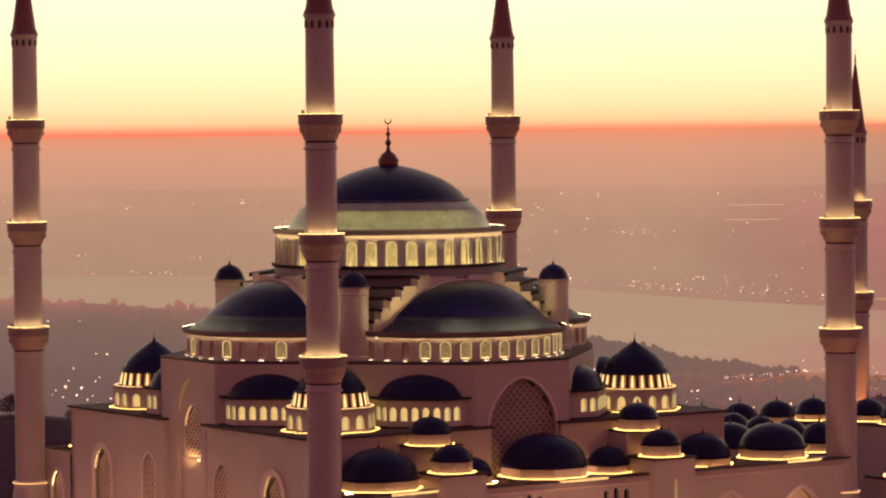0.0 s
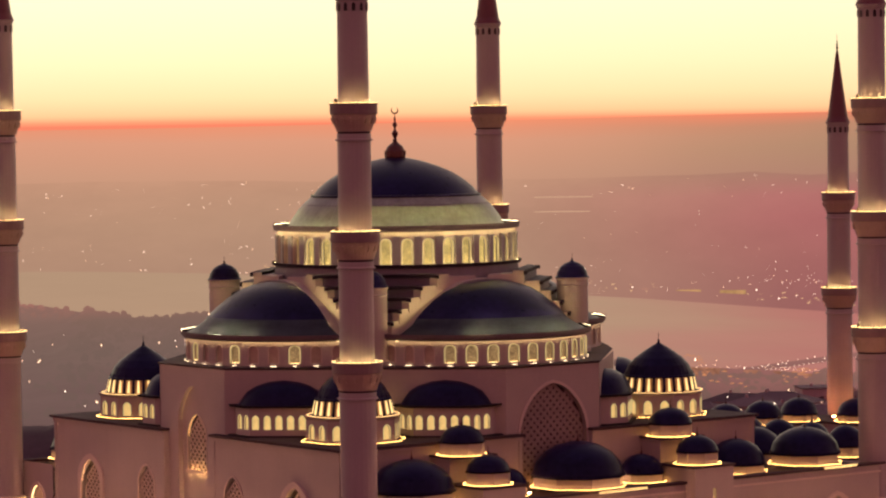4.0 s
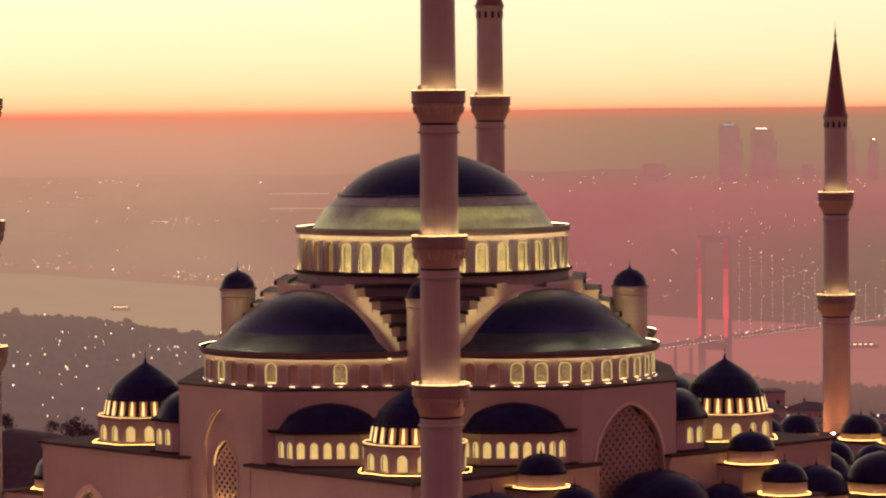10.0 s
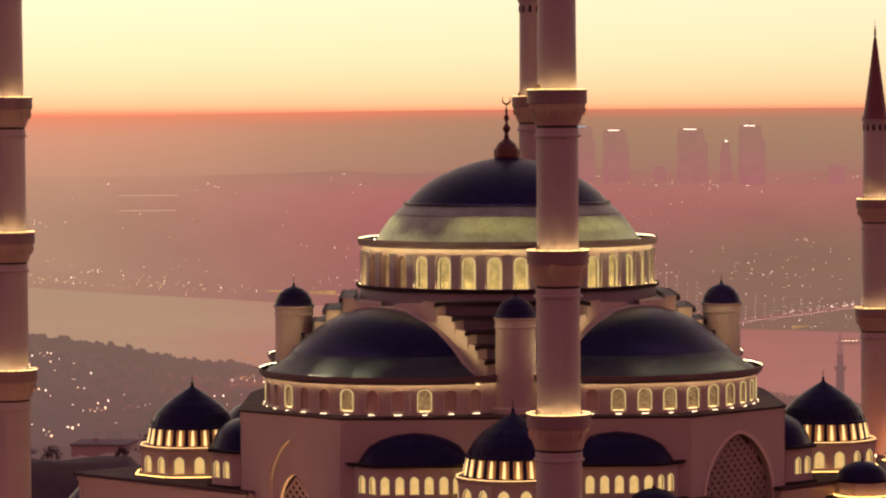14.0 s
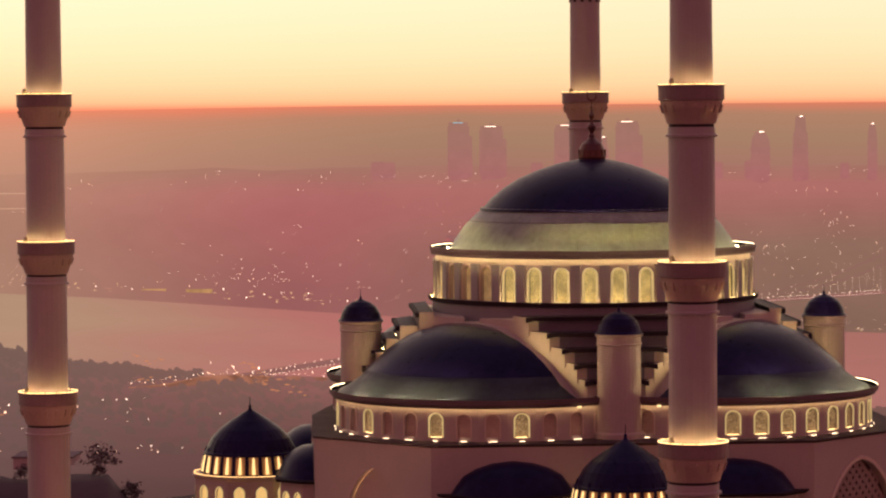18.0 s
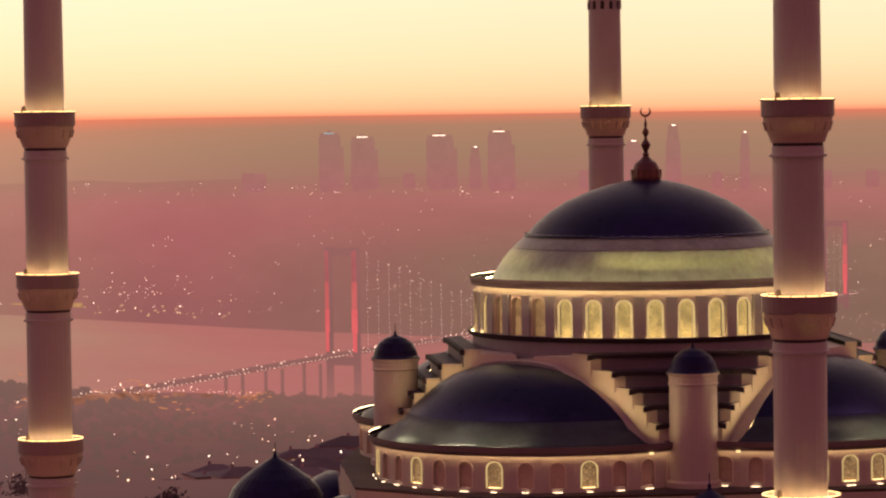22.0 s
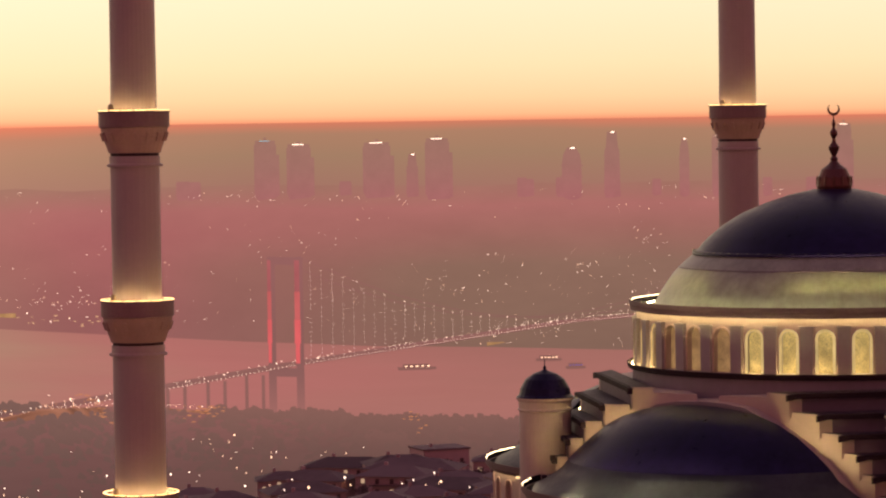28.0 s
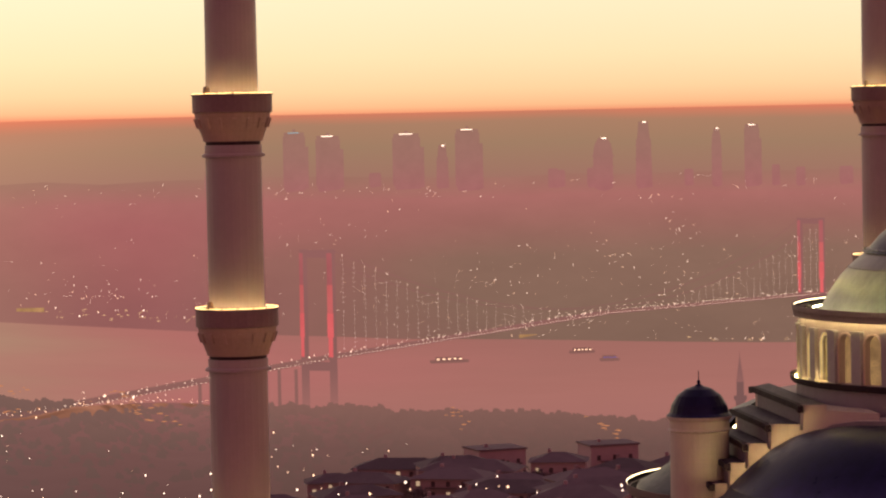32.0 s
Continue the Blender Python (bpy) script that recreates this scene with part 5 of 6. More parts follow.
bridge = thing("suspension_bridge", "long suspension bridge with red-lit towers and strings of lamps", "bridge")


def beam(p, q, w, h, bm=None, mat=0):
    """A square bar from p to q."""
    bm = bm or bmesh.new()
    d = (q - p).normalized()
    s = d.cross(Vector((0, 0, 1)))
    s = (s.normalized() if s.length > 1e-3 else Vector((1, 0, 0))) * w / 2
    u = s.cross(d).normalized() * h / 2
    v = [bm.verts.new(c + i * s + j * u) for c in (p, q) for i, j in ((-1, -1), (1, -1), (1, 1), (-1, 1))]
    for f in ((0, 1, 2, 3), (7, 6, 5, 4), (0, 4, 5, 1), (1, 5, 6, 2), (2, 6, 7, 3), (3, 7, 4, 0)):
        bm.faces.new([v[i] for i in f]).material_index = mat
    return bm


def up(p, z):
    return Vector((p.x, p.y, z))


for T, top, deck in ((T1, -48.0, -151.0), (T2, -66.0, -164.0)):
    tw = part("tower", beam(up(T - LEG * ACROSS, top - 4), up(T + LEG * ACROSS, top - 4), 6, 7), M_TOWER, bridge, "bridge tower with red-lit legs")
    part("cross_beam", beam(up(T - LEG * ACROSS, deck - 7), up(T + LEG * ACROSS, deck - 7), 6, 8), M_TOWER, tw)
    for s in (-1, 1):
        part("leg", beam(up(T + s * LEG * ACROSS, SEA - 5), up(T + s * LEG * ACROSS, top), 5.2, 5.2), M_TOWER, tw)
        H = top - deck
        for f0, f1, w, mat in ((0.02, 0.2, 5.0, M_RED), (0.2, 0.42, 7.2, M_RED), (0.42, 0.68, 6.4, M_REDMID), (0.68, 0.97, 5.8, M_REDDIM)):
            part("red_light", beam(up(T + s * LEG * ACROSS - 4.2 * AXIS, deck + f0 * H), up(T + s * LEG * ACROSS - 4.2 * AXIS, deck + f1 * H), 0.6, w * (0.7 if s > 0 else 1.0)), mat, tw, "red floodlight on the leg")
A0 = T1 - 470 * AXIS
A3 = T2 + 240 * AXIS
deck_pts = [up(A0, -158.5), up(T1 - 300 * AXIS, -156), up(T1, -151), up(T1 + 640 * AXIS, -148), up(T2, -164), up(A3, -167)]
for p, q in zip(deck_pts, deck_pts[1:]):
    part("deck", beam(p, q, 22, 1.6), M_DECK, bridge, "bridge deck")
for i in range(3):
    p = T1 - (60 + 70 * i) * AXIS
    for s in (-1, 1):
        part("pier", beam(up(p + s * 9 * ACROSS, SEA), up(p + s * 9 * ACROSS, -156), 2.2, 2.2), M_DECK, bridge)


def deck_z(s):
    return float(np.interp(s, (-760, -300, 0, 640, 1284, 1530), (-163, -157, -151, -148, -164, -167)))


def cable_z(s):
    f = s / SPAN
    return (1 - f) * -48 + f * -67 - 4 * 84 * f * (1 - f)


for s in (-1, 1):
    bm = bmesh.new()
    rings = []
    for i in range(31):
        c = up(T1 + SPAN * i / 30 * AXIS + s * LEG * ACROSS, cable_z(SPAN * i / 30))
        rings.append([bm.verts.new(c + 0.25 * (u * ACROSS + Vector((0, 0, v)))) for u, v in ((-1, -1), (1, -1), (1, 1), (-1, 1))])
    for a, b in zip(rings, rings[1:]):
        for i in range(4):
            bm.faces.new((a[i], a[(i + 1) % 4], b[(i + 1) % 4], b[i]))
    part("main_cable", bm, M_TOWER, bridge)


def lamp_cloud(name, pts, mats, parent=None, label="", category="lights", broad=()):
    """Many small lamps far away, as one object. pts: place, size, material."""
    verts, faces, mi = [], [], []
    for (x, y, z), s, k in pts:
        b = len(verts)
        h = 0.4 * s if k in broad else s
        s *= 2.2 if k in broad else 1.0
        verts += [(x - s, y, z), (x + s, y, z), (x, y - s, z), (x, y + s, z), (x, y, z - h), (x, y, z + h)]
        for f in ((0, 2, 5), (2, 1, 5), (1, 3, 5), (3, 0, 5), (2, 0, 4), (1, 2, 4), (3, 1, 4), (0, 3, 4)):
            faces.append(tuple(b + i for i in f))
            mi.append(k)
    me = bpy.data.meshes.new(name)
    me.from_pydata(verts, [], faces)
    for m in mats:
        me.materials.append(m)
    me.polygons.foreach_set("material_index", mi)
    ob = new(name, me)
    if parent is not None:
        ob.parent = parent
    return tagged(ob, label, category if parent is None else "", kind="stuff")


rnd = random.Random(7)
hang = []
for i in range(1, 60):
    s = SPAN * i / 60
    z0, z1 = deck_z(s) + 4, cable_z(s)
    n = max(1, int((z1 - z0) / 4.4))
    p = T1 + s * AXIS - LEG * ACROSS
    for j in range(n + 1):
        if rnd.random() < 0.9:
            hang.append(((p.x, p.y, z0 + 4.4 * j), rnd.uniform(0.36, 0.52) * (1.2 if j == n else 1.0), 1 if j < n else 0))
lamp_cloud("hanger_lighting", hang, [M_DOT, M_DOTDIM], bridge, "strings of small lamps on the hangers")
dk = []
s = -560
while s < 1500:
    s += 7.5
    p = T1 + s * AXIS - 11.2 * ACROSS
    dk.append(((p.x, p.y, deck_z(s) + 0.5), 0.5, 0))
    if rnd.random() < 0.7:
        p = T1 + (s + rnd.uniform(-4, 4)) * AXIS + rnd.uniform(-8, 9) * ACROSS
        dk.append(((p.x, p.y, deck_z(s) + 3), rnd.uniform(0.35, 0.8), 0))
lamp_cloud("deck_lighting", dk, [M_DOT], bridge, "row of deck lamps and traffic lights")

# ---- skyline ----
# tower bodies glow in a tone close to the haze behind them
M_SKYLINE = distance("towers_with_painted_haze", [(-1.3, (171, 109, 107)), (-0.7, (164, 117, 106)), (0.1, (161, 122, 104))], [(-1.3, (176, 124, 111)), (0.1, (172, 126, 107))], 0.1, 0.05)
M_WARMDOT = emit("amber_city_lamp", (1.0, 0.62, 0.38), 2.6)
M_WHITEDOT = emit("white_city_lamp", (1.0, 0.76, 0.58), 2.8)
M_QUAY = emit("quay_lamp", (1.0, 0.62, 0.30), 0.95)
M_ROADGLOW = emit("sodium_road_lamp", (0.95, 0.38, 0.17), 0.62)
# road surface that glows in place of lamp light and haze
M_ROADLIT = emit("road_with_painted_sodium_glow", (0.33, 0.14, 0.085), 0.95, 1.0, 0.02)
M_BLUE = emit("pale_blue_roof_light", (0.35, 0.75, 0.85), 0.8)


def skyscraper(az0, az1, top, kind=0, lamps=True):
    """An office tower on the far plateau: stepped or tapered body, plant floor and roof lights."""
    D = 4660.0
    xa, xb = to_xy(az0 + 0.15, D), to_xy(az1 + 0.15, D)
    c = Vector(((xa[0] + xb[0]) / 2, (xa[1] + xb[1]) / 2, 0))
    w = math.dist(xa, xb) * 0.86
    zt = EZ + D * math.tan(radians(top))
    zb = EZ - D * math.tan(radians(1.35))
    az = (az0 + az1) / 2
    t = thing("skyscraper", "hazy office tower on the far skyline", "skyscraper", "far skyline towers", pose(c.x, c.y, 0, 0, 0, az - 90 + 12))
    h = zt - zb
    if kind == 0:
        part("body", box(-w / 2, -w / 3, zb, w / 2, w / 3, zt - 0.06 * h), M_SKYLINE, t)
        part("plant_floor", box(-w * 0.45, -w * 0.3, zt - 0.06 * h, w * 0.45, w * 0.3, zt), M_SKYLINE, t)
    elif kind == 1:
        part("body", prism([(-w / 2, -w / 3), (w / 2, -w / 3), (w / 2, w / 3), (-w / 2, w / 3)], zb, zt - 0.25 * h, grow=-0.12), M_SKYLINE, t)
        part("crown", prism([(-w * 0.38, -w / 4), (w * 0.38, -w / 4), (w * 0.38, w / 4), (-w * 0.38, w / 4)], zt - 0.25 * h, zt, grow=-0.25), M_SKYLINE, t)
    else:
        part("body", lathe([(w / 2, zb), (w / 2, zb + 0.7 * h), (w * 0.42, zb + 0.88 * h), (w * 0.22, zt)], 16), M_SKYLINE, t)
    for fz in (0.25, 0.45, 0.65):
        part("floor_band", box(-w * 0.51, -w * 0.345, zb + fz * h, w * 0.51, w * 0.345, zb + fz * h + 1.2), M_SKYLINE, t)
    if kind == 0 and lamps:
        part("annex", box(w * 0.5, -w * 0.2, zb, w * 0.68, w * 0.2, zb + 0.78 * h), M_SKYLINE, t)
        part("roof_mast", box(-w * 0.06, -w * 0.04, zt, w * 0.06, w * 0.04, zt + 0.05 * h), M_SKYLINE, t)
    if not lamps:
        return
    lit = M_BLUE if kind == 0 and 41 < az < 41.6 else M_WHITEDOT
    part("roof_light", box(-w * 0.36, -w * 0.36, zt - 1.0, w * 0.16, -w * 0.33, zt), lit, t, "row of roof lights") if kind == 0 else part("roof_light", box(-w * 0.12, -w * 0.27, zt - 1.5, w * 0.12, -w * 0.24, zt), M_WHITEDOT, t, "roof light")


for row in ((41.76, 41.36, -0.23, 0), (41.2, 40.76, -0.3, 0), (39.88, 39.38, -0.29, 0), (39.13, 38.9, -0.5, 1), (38.8, 38.36, -0.235, 0), (36.45, 36.05, -0.43, 2), (35.7, 35.4, -0.165, 1),
            (34.4, 34.2, -0.3, 2), (33.83, 33.56, -0.25, 0), (31.69, 31.42, -0.09, 0)):
    skyscraper(*row)
low = random.Random(11)
for i in range(12):
    az = low.uniform(31, 43)
    skyscraper(az + low.uniform(0.06, 0.14), az - low.uniform(0.06, 0.14), low.uniform(-1.0, -0.88), 0, False)

# ---- lamps of the towns ----
def far_point(az, f):
    r = shore_r(az) + (4675 - shore_r(az)) * f
    x, y = to_xy(az, r)
    return x, y, far_z(az, r, x, y) + 6


def far_at(az, el):
    """The place on the far shore that shows at a height in degrees over the look-out."""
    f0, f1 = 0.0, 1.0
    for _ in range(18):
        f = (f0 + f1) / 2
        x, y, z = far_point(az, f)
        if (z - EZ) / math.hypot(x - EX, y - EY) < math.tan(radians(el)):
            f0 = f
        else:
            f1 = f
    return far_point(az, (f0 + f1) / 2)


cl = random.Random(3)
pts = []
for i in range(130):                                   # small groups of lamps, strung out level along streets
    a0, e0 = (cl.uniform(40, 64) if i % 3 else cl.uniform(30.5, 42)), cl.choice((cl.uniform(-2.9, -1.1), cl.uniform(-1.35, -1.05), cl.uniform(-3.0, -2.2)))
    for j in range(cl.choice((1, 1, 2, 2, 3, 4))):
        pts.append((far_at(a0 + cl.gauss(0, 0.11), e0 + cl.gauss(0, 0.02)), cl.choice((0.6, 0.8, 1.0, 1.3)), cl.choice((0, 1, 1))))
for a0, e0, sa, se, n in ((45.4, -2.93, 0.55, 0.07, 44), (49.4, -2.88, 0.7, 0.14, 34), (44.4, -2.8, 0.5, 0.15, 18), (55.2, -2.25, 0.5, 0.16, 12), (35.05, -2.0, 0.14, 0.12, 16), (35.4, -2.6, 0.8, 0.25, 30), (53.4, -1.45, 0.6, 0.09, 10)):
    for i in range(n):
        pts.append((far_at(a0 + cl.gauss(0, sa), e0 + cl.gauss(0, se)), cl.choice((0.55, 0.8, 1.0, 1.3)), cl.choice((0, 1, 1))))
for i in range(25):
    a0, f0 = cl.uniform(30, 45 if i % 4 else 64), min(0.95, max(0.02, cl.gauss(0.25, 0.22)))
    for j in range(cl.randint(6, 26)):
        a, f = a0 + cl.gauss(0, 0.6), f0 + cl.gauss(0, 0.05)
        if 0.01 < f < 0.97:
            pts.append((far_point(a, f), cl.choice((0.45, 0.6, 0.8, 1.2)), cl.choice((0, 1, 1))))
for i in range(200):
    a, f = cl.uniform(30, 50 if i % 3 else 65), cl.random() ** 1.4
    if 0.01 < f < 0.97:
        pts.append((far_point(a, f), cl.choice((0.45, 0.6, 0.8)), cl.choice((0, 1))))
for i in range(70):                                    # lights at the feet of the skyline towers
    pts.append((far_point(cl.uniform(30.5, 46), cl.uniform(0.86, 0.975)), cl.choice((0.6, 0.9, 1.2)), cl.choice((0, 1, 1))))
for i in range(110):                                   # dense lights above the bridge
    pts.append((far_point(cl.uniform(30.5, 39.5), 0.1 + 0.6 * cl.random() ** 1.5), cl.choice((0.5, 0.6, 0.8)), cl.choice((0, 1, 1))))
for i in range(150):                                   # quay road along the far shore, in lit stretches
    a = cl.choice((33.6, 44.5, 44.8, 48.5, 51.0, 51.4, 54.0)) + cl.gauss(0, 0.6)
    pts.append((far_point(a, 0.015 + 0.05 * cl.random()), cl.uniform(0.8, 2.4), cl.choice((1, 2, 2, 2, 2))))
lamp_cloud("far_shore_lamps", [(p, 0.56 * q if k < 2 else 0.64 * q, k) for p, q, k in pts], [M_WARMDOT, M_WHITEDOT, M_QUAY], None, "scattered warm lamps of the towns across the water", "city lights", (2,))
pts = []
for i in range(32):
    a0, r0 = cl.uniform(33, 66) if i < 26 else cl.uniform(52, 66), cl.uniform(1000, 1950)
    for j in range(cl.randint(3, 14)):
        a, r = a0 + cl.gauss(0, 0.7), r0 + cl.gauss(0, 60)
        if 850 < r < 2020:
            x, y = to_xy(a, r)
            pts.append(((x, y, level(a, r) + cl.uniform(6, 13)), cl.choice((0.25, 0.32, 0.4, 0.6)), cl.choice((0, 0, 1))))
for i in range(75):                                    # the approach road to the bridge
    d = 300 + 780 * cl.random()
    p = T1 - d * AXIS + cl.gauss(0, 9) * ACROSS
    pts.append(((p.x, p.y, -153 - 0.014 * d + cl.gauss(0, 1.2)), cl.uniform(0.35, 0.75), cl.choice((0, 0, 1))))
for az0, el0, az1, el1, r0, n in ((47.6, -4.80, 44.6, -4.56, 1900, 40), (51.2, -5.5, 48.2, -5.22, 1650, 40)):   # the lower streets
    for i in range(n):
        f = cl.random()
        a, el = az0 + (az1 - az0) * f, el0 + (el1 - el0) * f + cl.gauss(0, 0.022)
        x, y = to_xy(a, r0)
        pts.append(((x, y, EZ + r0 * math.tan(radians(el))), cl.choice((0.25, 0.35, 0.5, 0.8)), cl.choice((0, 1, 2, 2, 2))))
for i in range(46):                                    # porch and street lamps among the houses
    a, r = cl.uniform(33.5, 43.6), cl.uniform(720, 1050)
    x, y = to_xy(a, r)
    pts.append(((x, y, level(a, r) + cl.uniform(4, 9)), cl.choice((0.2, 0.28, 0.4)), cl.choice((0, 1, 1))))
for a0, r0, n, w in ((45.3, 1985, 44, 0.5), (46.8, 1990, 40, 0.5), (43.2, 1985, 26, 0.25), (37.2, 1960, 12, 0.2), (39.7, 1760, 10, 0.15)):   # lit road junctions
    for i in range(n):
        a, r = a0 + cl.gauss(0, w), r0 + cl.gauss(0, 22)
        x, y = to_xy(a, r)
        pts.append(((x, y, level(a, r) + cl.uniform(8, 13)), cl.uniform(0.4, 1.2), 2))
for i in range(58):                                    # street lamps on the slope below the road
    a, r = cl.uniform(40.5, 50.5), cl.uniform(1150, 1700)
    x, y = to_xy(a, r)
    pts.append(((x, y, level(a, r) + cl.uniform(6, 10)), cl.choice((0.2, 0.25, 0.3, 0.4, 0.6)), cl.choice((0, 1, 1))))
# the coast road: a carriageway with lamp glow painted on, falling towards the bridge, with its lamps and traffic


def near_at(az, el):
    """The place on the near shore that shows at a height in degrees over the look-out."""
    r = ridge_r(az) - 20
    while r > 1200 and level(az, r) > EZ + r * math.tan(radians(el)):
        r -= 10
    return r


ROAD_AZ, ROAD_EL = (43.1, 44.0, 45.0, 45.9, 46.65, 47.4), (-4.46, -4.55, -4.67, -4.78, -4.89, -4.95)
bm, last = bmesh.new(), None
for i in range(61):
    a = 43.1 + 4.3 * i / 60
    r = near_at(a, float(np.interp(a, ROAD_AZ, ROAD_EL)))
    half = 4 + 22 * max(0.0, math.sin(math.pi * (a - 43.1) / 4.6)) ** 2
    row = [bm.verts.new((*to_xy(a, r + d), level(a, r + d) + dz)) for d, dz in ((-half, -3.0), (-half, 1.0), (-half / 2, 1.6), (0, 1.8), (half / 2, 1.6), (half, 1.0), (half, -3.0))]
    z = level(a, r) + 2.0
    if last:
        for j in range(6):
            bm.faces.new((last[j], last[j + 1], row[j + 1], row[j]))
    last = row
    for j in range(1 if i % 3 else 2):
        d = cl.gauss(0, 3.5)
        pts.append(((*to_xy(a + cl.uniform(-0.035, 0.035), r + d), z + cl.uniform(0.8, 3.0)), cl.choice((0.22, 0.3, 0.42)), cl.choice((0, 0, 1, 1, 2))))
coast = thing("coast_road", "coast road on the near shore, sodium glow painted on it", "road")
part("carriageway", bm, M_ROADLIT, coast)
lamp_cloud("near_shore_lamps", pts, [M_WARMDOT, M_WHITEDOT, M_ROADGLOW], None, "street lamps on the near hills", "city lights", (2,))

# quay fronts that glow to paint floodlight on them, and a long hall with lit eaves on the plateau
M_FLOODFRONT = emit("front_painted_floodlit", (0.56, 0.31, 0.13), 0.85, 0.6, 0.08)
M_PINKFRONT = emit("front_painted_rosy_glow", (0.60, 0.27, 0.17), 0.9, 0.5, 0.05)
M_EAVELINE = emit("lit_eaves_line", (0.80, 0.52, 0.32), 0.85)
for az, el, w, h, mat in ((47.1, -3.17, 34, 9, M_FLOODFRONT), (46.3, -3.19, 36, 10, M_FLOODFRONT), (37.8, -3.83, 22, 7, M_FLOODFRONT), (48.1, -3.12, 40, 5, M_PINKFRONT), (53.6, -2.72, 60, 5, M_PINKFRONT), (52.4, -2.86, 40, 4, M_PINKFRONT)):
    r = shore_r(az) + 20
    x, y = to_xy(az, r)
    z = EZ + r * math.tan(radians(el))
    t = thing("quay_building", "low floodlit building on the far quay", "building", "floodlit quay buildings", pose(x, y, z, 0, 0, az - 90))
    part("front", box(-w / 2, -1.0, -h / 2, w / 2, 0.0, h / 2), mat, t, "wall glowing in place of floodlights")
    part("body", box(-w / 2 - 1, 0.02, -h, w / 2 + 1, 14, h * 0.55), M_FARLAND, t)
    part("quay_lamps", box(-w * 0.7, -3.0, -h / 2 - 0.9, w * 0.7, -2.6, -h / 2 - 0.3), M_QUAY, t, "row of quay lamps")
x, y = to_xy(49.4, 4560)
t = thing("long_hall", "long flat hall with two lit eaves lines, far in the haze", "hall", m=pose(x, y, 0, 0, 0, 49.4 - 90))
za, zb = EZ + 4560 * math.tan(radians(-1.67)), EZ + 4560 * math.tan(radians(-1.405))
part("body", box(-42, 0.1, za - 4, 42, 12, zb + 1), M_FARLAND, t)
part("eaves_light", box(-42, -0.4, za - 0.4, 38, 0.0, za + 0.4), M_EAVELINE, t, "lit eaves line")
part("eaves_light", box(-42, -0.4, zb - 0.4, 42, 0.0, zb + 0.4), M_EAVELINE, t, "lit eaves line")

# ferry hulls glow in a haze tone
M_BOAT = distance("ferry_with_painted_haze", [(-6, (140, 98, 90)), (-2, (140, 98, 90))], [(-6, (160, 128, 107)), (-2, (160, 128, 107))])
M_BLUEBOAT = emit("blue_deck_light", (0.16, 0.14, 0.55), 0.9)
for az, r, n, lit in ((39.2, 3850, 44, M_WARMDOT), (36.9, 3960, 30, M_WARMDOT), (36.45, 3830, 22, M_BLUEBOAT), (52.5, 3900, 24, M_WARMDOT)):
    x, y = to_xy(az, r)
    z = water_z(az, r, x, y)
    f = thing("ferry", "small passenger ferry with blue deck lights on the strait" if lit is M_BLUEBOAT else "small passenger ferry with deck lights on the strait", "ferry", "ferries", pose(x, y, z, 0, 0, az - 80))
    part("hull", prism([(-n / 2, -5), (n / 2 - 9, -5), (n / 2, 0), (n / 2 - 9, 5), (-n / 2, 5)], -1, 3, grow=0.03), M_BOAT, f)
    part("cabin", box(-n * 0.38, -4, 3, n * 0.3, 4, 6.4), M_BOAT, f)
    for i in range(5):
        q = -n * 0.36 + n * 0.15 * i
        part("deck_light", box(q, -4.3, 4.0, q + n * 0.07, -4.05, 5.0), lit, f)

# a slim minaret among the near roofs
# haze painted into the glowing stone colour
M_MID = distance("stone_with_painted_haze", [(-6, (118, 86, 82)), (-2, (134, 94, 90))], [(-6, (118, 88, 82)), (-2, (134, 96, 90))], 0.05)
t = thing("village_minaret", "slim grey minaret of a village mosque", "minaret", m=pose(730, 512.5, -0.8))
part("shaft", lathe([(2.2, -60), (2.0, -48), (1.7, -46), (1.6, -27), (2.3, -26.2), (2.3, -25), (1.3, -25), (1.25, -20)], 12), M_MID, t)
part("spire", lathe([(1.35, -20), (0.1, -11), (0.05, -9.5)], 12), M_TOWER, t)

# ---- houses on the near slope ----
# house tones lifted towards the haze that lies before them
M_HWALL = pbr("house_render", (0.40, 0.29, 0.29), 0.85, var=0.2, big=0.1, piece=0.5)
M_HROOF = pbr("dusky_roof_tiles", (0.135, 0.098, 0.10), 0.85, var=0.3, big=0.2, piece=0.5)
M_HWIN = pbr("dark_house_glass", (0.07, 0.045, 0.05), 0.35)
M_HLIT = emit("lit_house_window", (1.0, 0.68, 0.42), 0.5)


